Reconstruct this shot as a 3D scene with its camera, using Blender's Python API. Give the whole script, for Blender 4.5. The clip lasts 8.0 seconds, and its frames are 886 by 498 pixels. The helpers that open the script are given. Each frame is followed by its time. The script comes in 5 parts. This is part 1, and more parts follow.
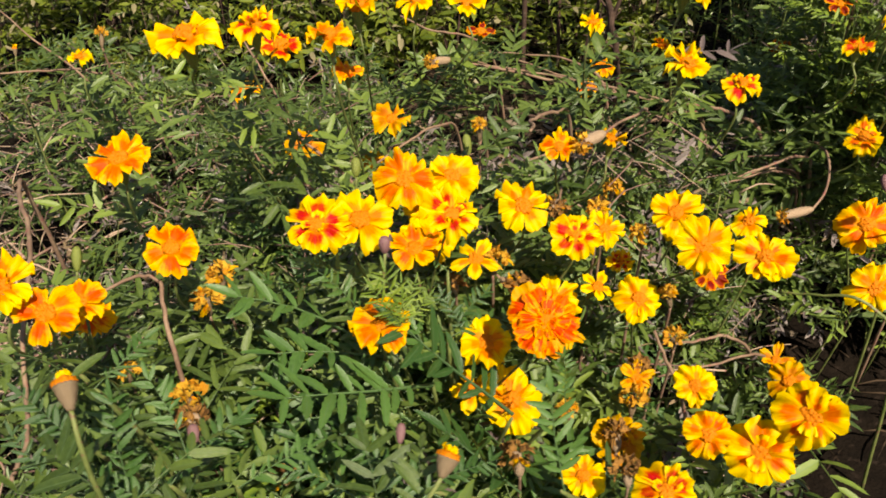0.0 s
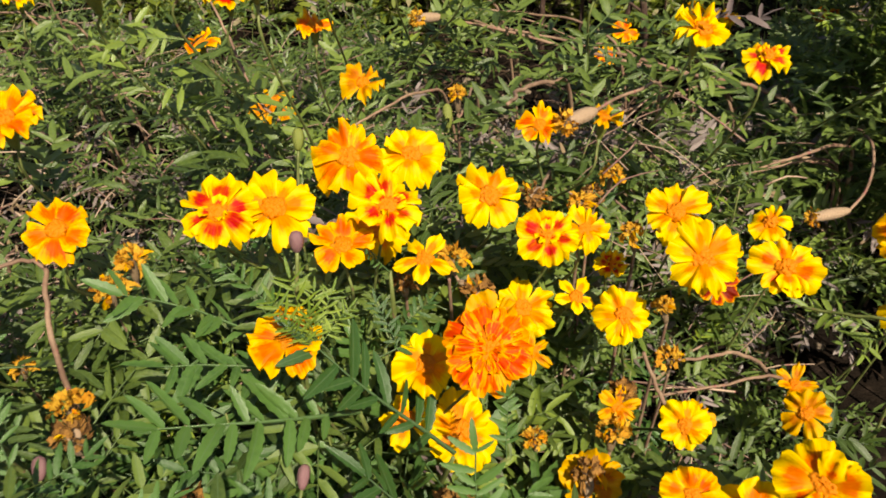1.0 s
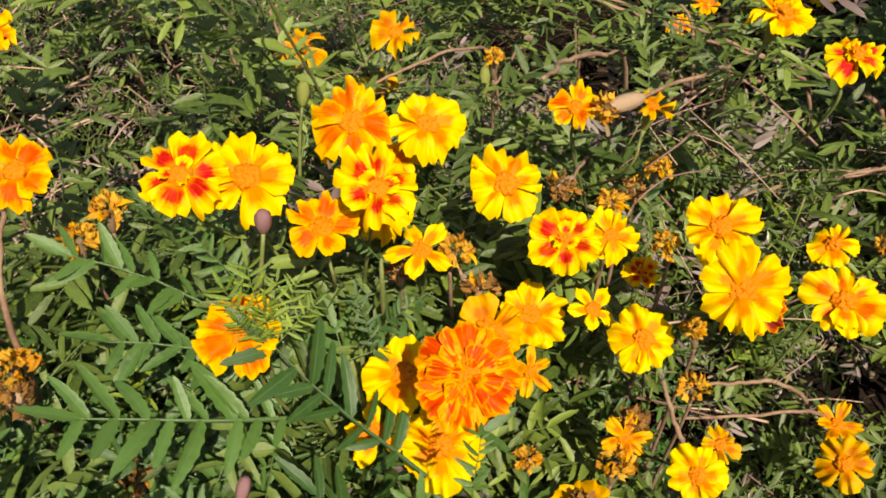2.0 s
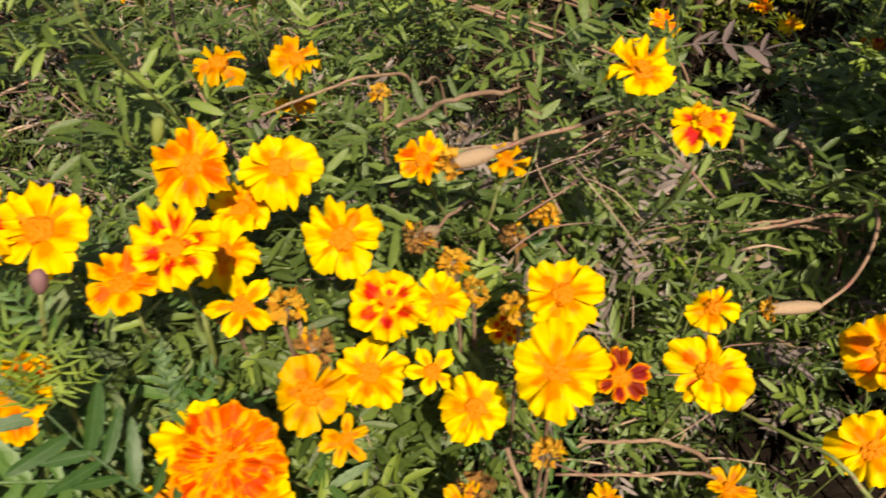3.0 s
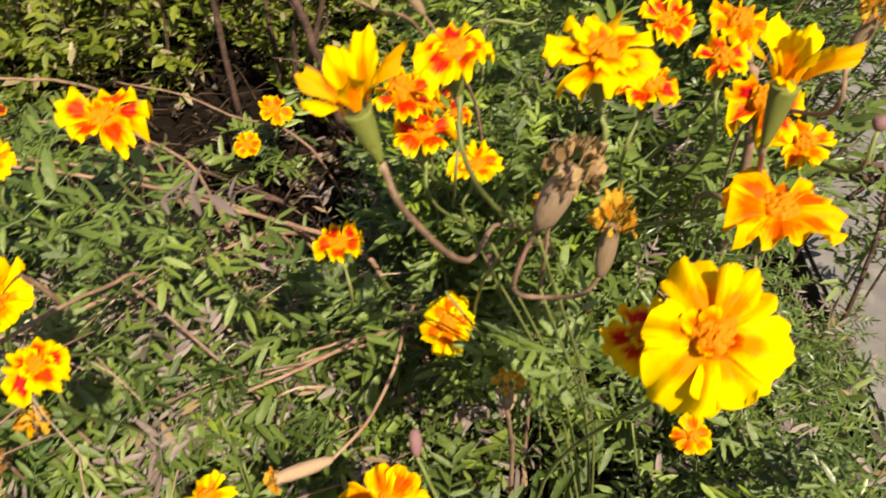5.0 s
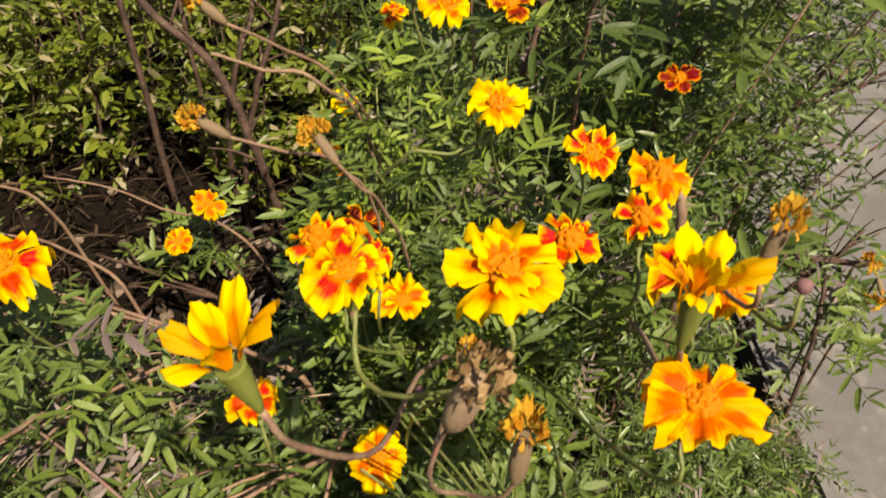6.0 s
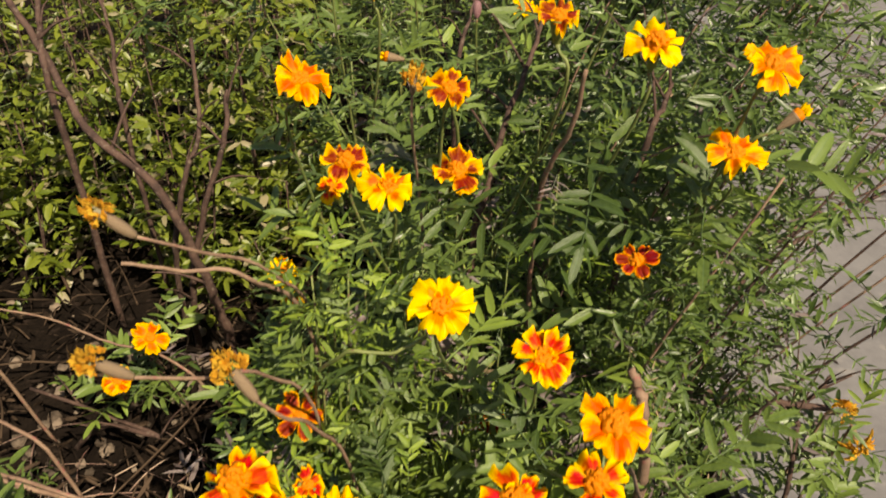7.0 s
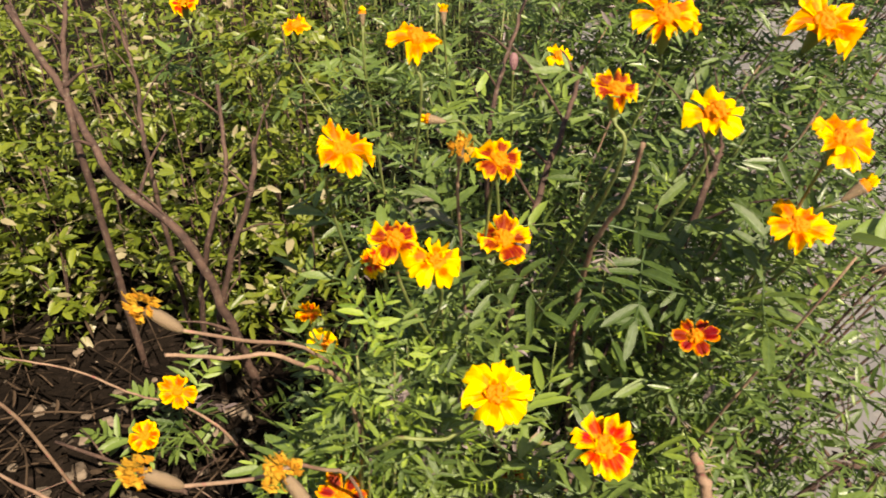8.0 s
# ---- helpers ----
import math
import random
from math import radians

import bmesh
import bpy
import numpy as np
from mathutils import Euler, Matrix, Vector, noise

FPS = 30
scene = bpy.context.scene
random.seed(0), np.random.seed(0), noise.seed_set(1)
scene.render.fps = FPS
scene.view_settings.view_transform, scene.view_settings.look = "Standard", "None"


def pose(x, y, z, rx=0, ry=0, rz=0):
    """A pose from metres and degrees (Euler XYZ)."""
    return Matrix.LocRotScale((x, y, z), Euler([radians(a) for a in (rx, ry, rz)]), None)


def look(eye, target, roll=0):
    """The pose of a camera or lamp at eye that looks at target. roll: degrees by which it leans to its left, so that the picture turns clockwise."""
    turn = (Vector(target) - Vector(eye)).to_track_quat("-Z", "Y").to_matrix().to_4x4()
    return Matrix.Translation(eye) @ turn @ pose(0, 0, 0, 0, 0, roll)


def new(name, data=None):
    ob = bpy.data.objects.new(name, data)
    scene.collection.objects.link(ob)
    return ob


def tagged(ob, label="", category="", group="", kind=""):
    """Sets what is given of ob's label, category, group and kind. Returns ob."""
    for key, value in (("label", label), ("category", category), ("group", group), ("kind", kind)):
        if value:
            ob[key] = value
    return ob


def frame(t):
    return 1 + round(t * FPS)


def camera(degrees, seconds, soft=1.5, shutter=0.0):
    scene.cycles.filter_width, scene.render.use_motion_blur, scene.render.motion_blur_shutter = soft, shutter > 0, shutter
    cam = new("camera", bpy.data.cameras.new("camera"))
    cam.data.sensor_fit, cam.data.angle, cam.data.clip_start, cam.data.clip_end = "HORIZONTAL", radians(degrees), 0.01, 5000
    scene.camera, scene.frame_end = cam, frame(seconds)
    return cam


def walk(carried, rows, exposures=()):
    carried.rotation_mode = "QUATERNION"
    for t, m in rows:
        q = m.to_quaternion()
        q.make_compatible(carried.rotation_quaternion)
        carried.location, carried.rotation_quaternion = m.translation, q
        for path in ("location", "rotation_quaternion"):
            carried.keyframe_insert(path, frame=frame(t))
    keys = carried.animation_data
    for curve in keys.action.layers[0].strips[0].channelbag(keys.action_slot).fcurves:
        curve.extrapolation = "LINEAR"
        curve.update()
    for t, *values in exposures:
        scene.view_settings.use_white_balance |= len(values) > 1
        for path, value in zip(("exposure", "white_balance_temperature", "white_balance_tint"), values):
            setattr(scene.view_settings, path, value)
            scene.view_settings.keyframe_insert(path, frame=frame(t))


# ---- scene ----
cam = camera(55.0, 8.0, soft=1.7, shutter=0.3)
PATH = [
    (0, (0.031, -0.009, 0.749), (-0.039, 1.546, -0.506), -3.1),
    (0.5, (0.08, 0.015, 0.738), (-0.057, 1.553, -0.533), -3.3),
    (1, (0.085, 0.093, 0.693), (-0.074, 1.589, -0.625), -2.7),
    (1.2, (0.079, 0.119, 0.684), (-0.088, 1.592, -0.658), -2.3),
    (2.3, (0.127, 0.173, 0.665), (-0.194, 1.542, -0.757), 0.9),
    (2.5, (0.141, 0.183, 0.665), (-0.193, 1.545, -0.761), 1.1),
    (3, (0.203, 0.227, 0.678), (-0.151, 1.584, -0.748), 0.4),
    (3.5, (0.284, 0.254, 0.678), (-0.007, 1.632, -0.742), 0.5),
    (4, (0.349, 0.296, 0.685), (0.182, 1.7, -0.73), 0.3),
    (4.5, (0.392, 0.323, 0.699), (0.287, 1.729, -0.72), -1.2),
    (5, (0.421, 0.358, 0.715), (0.393, 1.773, -0.699), -2.3),
    (5.2, (0.429, 0.373, 0.725), (0.436, 1.788, -0.688), -2.8),
    (6.3, (0.444, 0.426, 0.746), (0.546, 1.938, -0.56), 0.0),
    (6.5, (0.448, 0.444, 0.754), (0.565, 1.971, -0.533), 0.4),
    (7, (0.463, 0.488, 0.774), (0.614, 2.045, -0.472), 0.2),
    (7.5, (0.47, 0.514, 0.78), (0.619, 2.085, -0.448), -0.3),
    (8, (0.446, 0.523, 0.788), (0.572, 2.109, -0.425), -0.8),
]
walk(cam, [(t, look(eye, target, roll)) for t, eye, target, roll in PATH],
     exposures=[(0, 1.00, 7700, 8.8), (2.5, 1.03, 8000, 10.6), (3.5, 1.02, 8200, 11.6), (4.0, 1.15, 8200, 11.6), (4.5, 1.43, 8200, 11.8), (5.2, 1.32, 8200, 11.6), (6.3, 1.08, 8200, 11.9), (7.0, 1.05, 8200, 11.6), (8.0, 1.52, 8100, 13.0)])

# ---- light ----
SUN_ELEVATION, SUN_HEADING = 53, 299          # degrees; heading: where the light comes from, counted from +x
world = bpy.data.worlds.new("sky")
scene.world = world
world.use_nodes = True
sky = world.node_tree.nodes.new("ShaderNodeTexSky")
sky.sky_type, sky.sun_disc = "NISHITA", False
sky.sun_elevation = radians(SUN_ELEVATION)
sky.sun_rotation = radians(90 - SUN_HEADING)
world.node_tree.links.new(sky.outputs[0], world.node_tree.nodes["Background"].inputs[0])
world.node_tree.nodes["Background"].inputs[1].default_value = 0.068
sun = new("sun", bpy.data.lights.new("sun", "SUN"))
sun.data.energy, sun.data.angle, sun.data.color = 5.0, radians(0.55), (1.0, 0.95, 0.86)
to_sun = Vector((math.cos(radians(SUN_HEADING)) * math.cos(radians(SUN_ELEVATION)),
                 math.sin(radians(SUN_HEADING)) * math.cos(radians(SUN_ELEVATION)), math.sin(radians(SUN_ELEVATION))))
sun.matrix_world = look(to_sun * 20, (0, 0, 0))


# ---- materials ----
class Nodes:
    """A short way to write node trees."""

    def __init__(self, name):
        self.mat = bpy.data.materials.new(name)
        self.mat.use_nodes = True
        self.tree = self.mat.node_tree
        self.bsdf = self.tree.nodes["Principled BSDF"]
        self.out = self.tree.nodes["Material Output"]

    def add(self, kind, **inputs):
        n = self.tree.nodes.new(kind)
        for key, value in inputs.items():
            self.put(n.inputs[key.replace("_", " ")], value)
        return n

    def put(self, socket, value):
        if isinstance(value, bpy.types.NodeSocket):
            self.tree.links.new(value, socket)
        else:
            socket.default_value = value

    def noise(self, scale, detail=3.0, rough=0.6, vector=None):
        n = self.add("ShaderNodeTexNoise", Scale=scale, Detail=detail, Roughness=rough)
        if vector is not None:
            self.put(n.inputs["Vector"], vector)
        return n.outputs["Fac"]

    def math(self, op, a, b=0.0, clamp=False):
        n = self.tree.nodes.new("ShaderNodeMath")
        n.operation, n.use_clamp = op, clamp
        self.put(n.inputs[0], a)
        self.put(n.inputs[1], b)
        return n.outputs[0]

    def span(self, value, a, b, low=0.0, high=1.0):
        n = self.tree.nodes.new("ShaderNodeMapRange")
        n.interpolation_type = "SMOOTHSTEP"
        for key, v in zip(("Value", "From Min", "From Max", "To Min", "To Max"), (value, a, b, low, high)):
            self.put(n.inputs[key], v)
        return n.outputs[0]

    def mix(self, fac, a, b):
        n = self.tree.nodes.new("ShaderNodeMix")
        n.data_type = "RGBA"
        self.put(n.inputs[0], fac)
        self.put(n.inputs[6], a if isinstance(a, bpy.types.NodeSocket) else (*a, 1))
        self.put(n.inputs[7], b if isinstance(b, bpy.types.NodeSocket) else (*b, 1))
        return n.outputs[2]

    def hsv(self, colour, hue, sat, val):
        n = self.add("ShaderNodeHueSaturation", Color=colour)
        for key, v in (("Hue", hue), ("Saturation", sat), ("Value", val)):
            self.put(n.inputs[key], v)
        return n.outputs[0]

    def bump(self, height, strength, distance=0.001):
        n = self.add("ShaderNodeBump", Height=height, Strength=strength, Distance=distance)
        self.put(self.bsdf.inputs["Normal"], n.outputs[0])
        return n.outputs[0]

    def finish(self, colour, rough, through_light=0.0, tint=None, spec=0.4):
        self.put(self.bsdf.inputs["Base Color"], colour)
        self.put(self.bsdf.inputs["Roughness"], rough)
        self.put(self.bsdf.inputs["Specular IOR Level"], spec)
        if through_light:
            t = self.add("ShaderNodeBsdfTranslucent", Color=colour if tint is None else tint)
            m = self.add("ShaderNodeMixShader")
            m.inputs[0].default_value = through_light
            self.tree.links.new(self.bsdf.outputs[0], m.inputs[1])
            self.tree.links.new(t.outputs[0], m.inputs[2])
            self.tree.links.new(m.outputs[0], self.out.inputs[0])
        return self.mat


def chance(n, island):
    """A random number for each object, or for each island of a joined mesh."""
    if island:
        return n.tree.nodes.new("ShaderNodeNewGeometry").outputs["Random Per Island"]
    return n.tree.nodes.new("ShaderNodeObjectInfo").outputs["Random"]


def leaf_material(name, dark, light, island, dry=(0.16, 0.12, 0.115), dry_share=0.03, through_light=0.38, rough=0.34, young=None, spec=0.45):
    """Leaves: each one or each leaflet between dark and light; young: the colour of a few fresh ones; dry: of a few dead ones."""
    n = Nodes(name)
    r = chance(n, island)
    place = n.tree.nodes.new("ShaderNodeTexCoord").outputs["Object"]
    grain = n.noise(420, 4, 0.6, place)
    patch = n.noise(26, 2, 0.5, place)
    colour = n.mix(n.span(n.math("ADD", n.math("MULTIPLY", patch, 0.8), n.math("MULTIPLY", r, 0.9)), 0.35, 1.25), dark, light)
    if young:
        colour = n.mix(n.span(n.math("FRACT", n.math("MULTIPLY", r, 13.3)), 0.80, 0.98, 0.0, 0.85), colour, young)
    colour = n.mix(n.span(grain, 0.5, 0.72, 0.0, 0.30), colour, tuple(c * 1.6 for c in light))
    uv = n.tree.nodes.new("ShaderNodeUVMap").outputs[0]
    xyz = n.tree.nodes.new("ShaderNodeSeparateXYZ")
    n.put(xyz.inputs[0], uv)
    rib = n.span(n.math("ABSOLUTE", n.math("SUBTRACT", xyz.outputs[0], 0.5)), 0.0, 0.08, 0.45, 0.0)
    colour = n.mix(rib, colour, (0.10, 0.16, 0.075))
    far = n.math("FRACT", n.math("MULTIPLY", r, 37.7))
    if dry_share:
        colour = n.mix(n.span(far, dry_share - 0.012, dry_share, 1.0, 0.0), colour, dry)
    n.bump(n.math("ADD", n.math("MULTIPLY", grain, 0.5), n.math("MULTIPLY", rib, -0.6)), 0.4, 0.0008)
    return n.finish(colour, n.span(grain, 0.2, 0.8, rough - 0.05, rough + 0.18), through_light, None, spec)


def petal_material(name, edge, halo, blotch, centre, tall, wide, ragged_by, streak, through_light=0.30):
    """Petals: u runs across, v from the base to the rim. A ragged blotch lies round u 0.5, v centre; tall and wide are its half sizes."""
    n = Nodes(name)
    r = chance(n, False)
    uv = n.tree.nodes.new("ShaderNodeUVMap").outputs[0]
    xyz = n.tree.nodes.new("ShaderNodeSeparateXYZ")
    n.put(xyz.inputs[0], uv)
    u, v = xyz.outputs[0], xyz.outputs[1]
    place = n.tree.nodes.new("ShaderNodeTexCoord").outputs["Object"]
    shift = n.add("ShaderNodeVectorMath")
    shift.operation = "ADD"
    n.put(shift.inputs[0], uv)
    wide_shift = n.add("ShaderNodeCombineXYZ")
    n.put(wide_shift.inputs[0], n.math("MULTIPLY", r, 9.0))
    n.put(shift.inputs[1], wide_shift.outputs[0])
    long = n.add("ShaderNodeMapping")
    long.inputs["Scale"].default_value = (15.0, 1.6, 1.0)
    n.put(long.inputs["Vector"], shift.outputs[0])
    lines = n.noise(1.0, 3, 0.6, long.outputs[0])
    ragged = n.noise(5.0, 3, 0.6, shift.outputs[0])
    other = n.math("FRACT", n.math("MULTIPLY", r, 7.31))
    across = n.math("DIVIDE", n.math("SUBTRACT", u, n.math("ADD", 0.42, n.math("MULTIPLY", other, 0.16))), wide)
    along = n.math("DIVIDE", n.math("SUBTRACT", v, centre), tall)
    d = n.math("SQRT", n.math("ADD", n.math("MULTIPLY", across, across), n.math("MULTIPLY", along, along)))
    d = n.math("ADD", n.math("ADD", d, n.math("MULTIPLY", n.math("SUBTRACT", ragged, 0.5), ragged_by)), n.math("MULTIPLY", n.math("SUBTRACT", lines, 0.5), streak))
    d = n.math("ADD", d, n.math("MULTIPLY", n.math("SUBTRACT", other, 0.40), 0.45))
    colour = n.mix(n.span(d, 0.85, 1.65), halo, edge)
    core = n.mix(n.span(n.math("ADD", n.math("MULTIPLY", lines, 0.7), n.math("MULTIPLY", ragged, 0.3)), 0.42, 0.68), blotch, tuple(0.72 * p + 0.28 * q for p, q in zip(blotch, halo)))
    colour = n.mix(n.span(d, 0.66, 1.14), core, colour)
    rim = n.math("MAXIMUM", v, n.math("ABSOLUTE", n.math("SUBTRACT", n.math("MULTIPLY", u, 2.0), 1.0)))
    colour = n.mix(n.span(n.math("ADD", rim, n.math("MULTIPLY", n.math("SUBTRACT", ragged, 0.5), 0.16)), 0.88, 1.0, 0.0, 0.7), colour, edge)
    colour = n.mix(n.span(n.math("ADD", v, n.math("MULTIPLY", n.math("SUBTRACT", lines, 0.5), 0.35)), 0.16, 0.40), (0.57, 0.20, 0.002), colour)
    colour = n.hsv(colour, n.span(r, 0.0, 1.0, 0.492, 0.505), 1.0, n.span(lines, 0.2, 0.8, 0.90, 1.06))
    n.bump(n.math("ADD", lines, n.math("MULTIPLY", n.noise(900, 2, 0.5, place), 0.25)), 0.4, 0.0008)
    return n.finish(colour, 0.52, through_light, None, 0.12)


def plain_material(name, a, b, scale, rough, bump=0.4, speck=None, distance=0.001, through_light=0.0, island=None, spec=0.25):
    n = Nodes(name)
    place = n.tree.nodes.new("ShaderNodeTexCoord").outputs["Object"]
    big = n.noise(scale, 4, 0.6, place)
    fine = n.noise(scale * 9, 4, 0.65, place)
    mixed = n.math("ADD", n.math("MULTIPLY", big, 0.75), n.math("MULTIPLY", fine, 0.35))
    if island is not None:
        mixed = n.math("ADD", mixed, n.math("MULTIPLY", n.math("SUBTRACT", chance(n, island), 0.5), 0.45))
    colour = n.mix(n.span(mixed, 0.36, 0.74), a, b)
    if speck:
        colour = n.mix(n.span(n.noise(scale * 4, 2, 0.5, place), 0.60, 0.68, 0.0, 0.8), colour, speck)
    n.bump(n.math("ADD", fine, n.math("MULTIPLY", big, 0.6)), bump, distance)
    return n.finish(colour, n.span(fine, 0.3, 0.7, rough - 0.08, rough + 0.08), through_light, None, spec)


PETALS = {
    "Y": petal_material("petal_yellow", (0.66, 0.430, 0.0030), (0.65, 0.305, 0.0015), (0.61, 0.165, 0.0008), 0.36, 0.28, 0.32, 1.0, 0.6),
    "B": petal_material("petal_yellow_orange_blotch", (0.66, 0.420, 0.0030), (0.64, 0.270, 0.0015), (0.57, 0.0900, 0.0008), 0.44, 0.27, 0.34, 0.9, 0.6),
    "R": petal_material("petal_yellow_red_blotch", (0.66, 0.430, 0.0030), (0.64, 0.235, 0.0015), (0.38, 0.0085, 0.0012), 0.42, 0.30, 0.36, 1.0, 0.6),
    "C": petal_material("petal_yellow_broad_red_blotch", (0.66, 0.430, 0.0030), (0.64, 0.235, 0.0015), (0.40, 0.0085, 0.0012), 0.52, 0.31, 0.52, 0.8, 0.5),
    "O": petal_material("petal_orange", (0.67, 0.360, 0.0015), (0.65, 0.215, 0.0008), (0.57, 0.085, 0.0008), 0.48, 0.36, 0.38, 1.1, 1.0),
    "D": petal_material("petal_dark_red", (0.62, 0.290, 0.0015), (0.40, 0.045, 0.0008), (0.125, 0.0030, 0.0008), 0.54, 0.44, 0.44, 0.6, 0.4),
    "M": petal_material("petal_maroon_blotch", (0.66, 0.390, 0.0025), (0.64, 0.240, 0.0012), (0.15, 0.0035, 0.0010), 0.54, 0.34, 0.56, 0.7, 0.4),
    "W": petal_material("petal_streaked_orange", (0.64, 0.230, 0.0012), (0.65, 0.290, 0.0010), (0.53, 0.0560, 0.0008), 0.70, 0.32, 0.46, 0.9, 2.6),
    "F": petal_material("petal_fading", (0.533, 0.285, 0.00372), (0.496, 0.198, 0.00248), (0.384, 0.118, 0.00248), 0.42, 0.26, 0.32, 0.9, 0.6),
}
PETALS["N"], PETALS["S"] = PETALS["Y"], PETALS["F"]
disc_mat = plain_material("disc_florets", (0.55, 0.115, 0.0012), (0.62, 0.215, 0.0020), 420, 0.65, 0.35, None, 0.0005, 0.35, True)
calyx_mat = plain_material("calyx_green", (0.085, 0.112, 0.018), (0.165, 0.185, 0.042), 130, 0.5, 0.5, (0.072, 0.045, 0.021), 0.0006)
calyx_dry = plain_material("calyx_dry", (0.20, 0.132, 0.080), (0.33, 0.238, 0.160), 120, 0.7, 0.6, (0.132, 0.072, 0.054), 0.0006)
calyx_brown = plain_material("calyx_purple_brown", (0.100, 0.064, 0.046), (0.200, 0.142, 0.080), 120, 0.6, 0.5, (0.12, 0.114, 0.036), 0.0006)
straw_mat = plain_material("straw", (0.13, 0.075, 0.060), (0.31, 0.225, 0.165), 45, 0.75, 0.6, (0.18, 0.06, 0.054), 0.0008, 0.0, True)
bud_purple = plain_material("bud_purple", (0.102, 0.042, 0.054), (0.18, 0.096, 0.096), 150, 0.5, 0.4, (0.096, 0.102, 0.036), 0.0006)
stem_green = plain_material("stem_green", (0.058, 0.080, 0.020), (0.135, 0.155, 0.050), 60, 0.5, 0.4, (0.12, 0.054, 0.042), 0.0006)
stem_dry = plain_material("stem_dry", (0.110, 0.064, 0.044), (0.225, 0.150, 0.100), 45, 0.75, 0.7, (0.18, 0.06, 0.054), 0.0008)
stem_wood = plain_material("stem_wood", (0.027, 0.015, 0.012), (0.078, 0.045, 0.033), 60, 0.8, 0.9, (0.096, 0.072, 0.054), 0.0012)
wither_orange = plain_material("withered_orange", (0.50, 0.20, 0.010), (0.66, 0.39, 0.040), 150, 0.7, 0.7, (0.36, 0.12, 0.010), 0.0008, 0.30, True)
wither_brown = plain_material("withered_brown", (0.096, 0.042, 0.012), (0.312, 0.15, 0.036), 150, 0.75, 0.8, (0.33, 0.18, 0.042), 0.0008, 0.1, True)
wither_tan = plain_material("withered_tan", (0.25, 0.145, 0.060), (0.45, 0.30, 0.145), 150, 0.75, 0.8, (0.156, 0.078, 0.042), 0.0008, 0.1, True)
# Soil brown lowered to near-black; the colour stands in for shade under the plants.
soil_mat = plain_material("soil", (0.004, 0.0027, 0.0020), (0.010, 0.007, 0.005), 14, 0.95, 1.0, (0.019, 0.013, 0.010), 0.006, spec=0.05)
pave_mat = plain_material("pavement_concrete", (0.084, 0.080, 0.081), (0.124, 0.119, 0.119), 7, 0.85, 0.5, (0.139, 0.130, 0.124), 0.002)
# Litter darkened too, in place of the shade that lies over it.
litter_mat = plain_material("litter", (0.008, 0.0055, 0.004), (0.058, 0.039, 0.026), 30, 0.85, 0.5, None, 0.001, 0.1, True, 0.05)
pebble_mat = plain_material("pebble", (0.030, 0.021, 0.014), (0.135, 0.102, 0.074), 40, 0.85, 0.5, None, 0.001, 0.0, True)
leaf_near = leaf_material("leaf_near", (0.034, 0.062, 0.011), (0.114, 0.168, 0.034), False, dry_share=0.02, young=(0.18, 0.25, 0.04), rough=0.33, spec=0.48)
leaf_spray = leaf_material("leaf_spray", (0.025, 0.069, 0.014), (0.072, 0.150, 0.032), False, dry_share=0.0, rough=0.31, spec=0.5)
leaf_far = leaf_material("leaf_far", (0.040, 0.072, 0.013), (0.114, 0.176, 0.042), True, dry_share=0.07, through_light=0.48, young=(0.17, 0.24, 0.04), rough=0.32, spec=0.55)
leaf_bush = leaf_material("leaf_bush", (0.066, 0.100, 0.009), (0.180, 0.215, 0.026), True, (0.30, 0.26, 0.15), 0.12, 0.5)
leaf_tip = leaf_material("leaf_tip", (0.090, 0.160, 0.016), (0.22, 0.30, 0.036), True, dry_share=0.0, through_light=0.45)
leaf_dry = leaf_material("leaf_dry", (0.070, 0.048, 0.045), (0.185, 0.148, 0.142), True, (0.17, 0.12, 0.07), 0.2, 0.15, 0.6, spec=0.25)


# ---- building helpers ----
def mesh(name, verts, faces, uvs=None, smooth=True):
    me = bpy.data.meshes.new(name)
    me.from_pydata(np.asarray(verts, float).tolist(), [], faces.tolist() if isinstance(faces, np.ndarray) else faces)
    if uvs is not None:
        layer = me.uv_layers.new(name="UVMap")
        index = np.empty(len(me.loops), np.int32)
        me.loops.foreach_get("vertex_index", index)
        layer.data.foreach_set("uv", np.asarray(uvs, np.float32)[index].ravel())
    if smooth:
        me.polygons.foreach_set("use_smooth", np.ones(len(me.polygons), bool))
    me.update()
    return me


def part(name, me, material, parent, label="", m=None):
    """Links a mesh as one object under a thing or a part."""
    ob = new(name, me)
    if not me.materials:
        me.materials.append(material)
    ob.material_slots[0].link = "OBJECT"
    ob.material_slots[0].material = material
    ob.parent = parent
    if m is not None:
        ob.matrix_basis = m
    if label:
        ob["label"] = label
    return ob


def thing(name, at, label, category, group="", kind=""):
    ob = new(name)
    ob.empty_display_size = 0.02
    ob.matrix_basis = Matrix.Translation(at)
    return tagged(ob, label, category, group, kind)


def bow(points, steps):
    """A smooth line through the points."""
    p = [Vector(q) for q in points]
    p = [2 * p[0] - p[1], *p, 2 * p[-1] - p[-2]]
    out = []
    for i in range(1, len(p) - 2):
        for k in range(steps):
            t = k / steps
            out.append(0.5 * ((2 * p[i]) + (p[i + 1] - p[i - 1]) * t + (2 * p[i - 1] - 5 * p[i] + 4 * p[i + 1] - p[i + 2]) * t * t
                              + (3 * p[i] - p[i - 1] - 3 * p[i + 1] + p[i + 2]) * t ** 3))
    return out + [p[-2]]


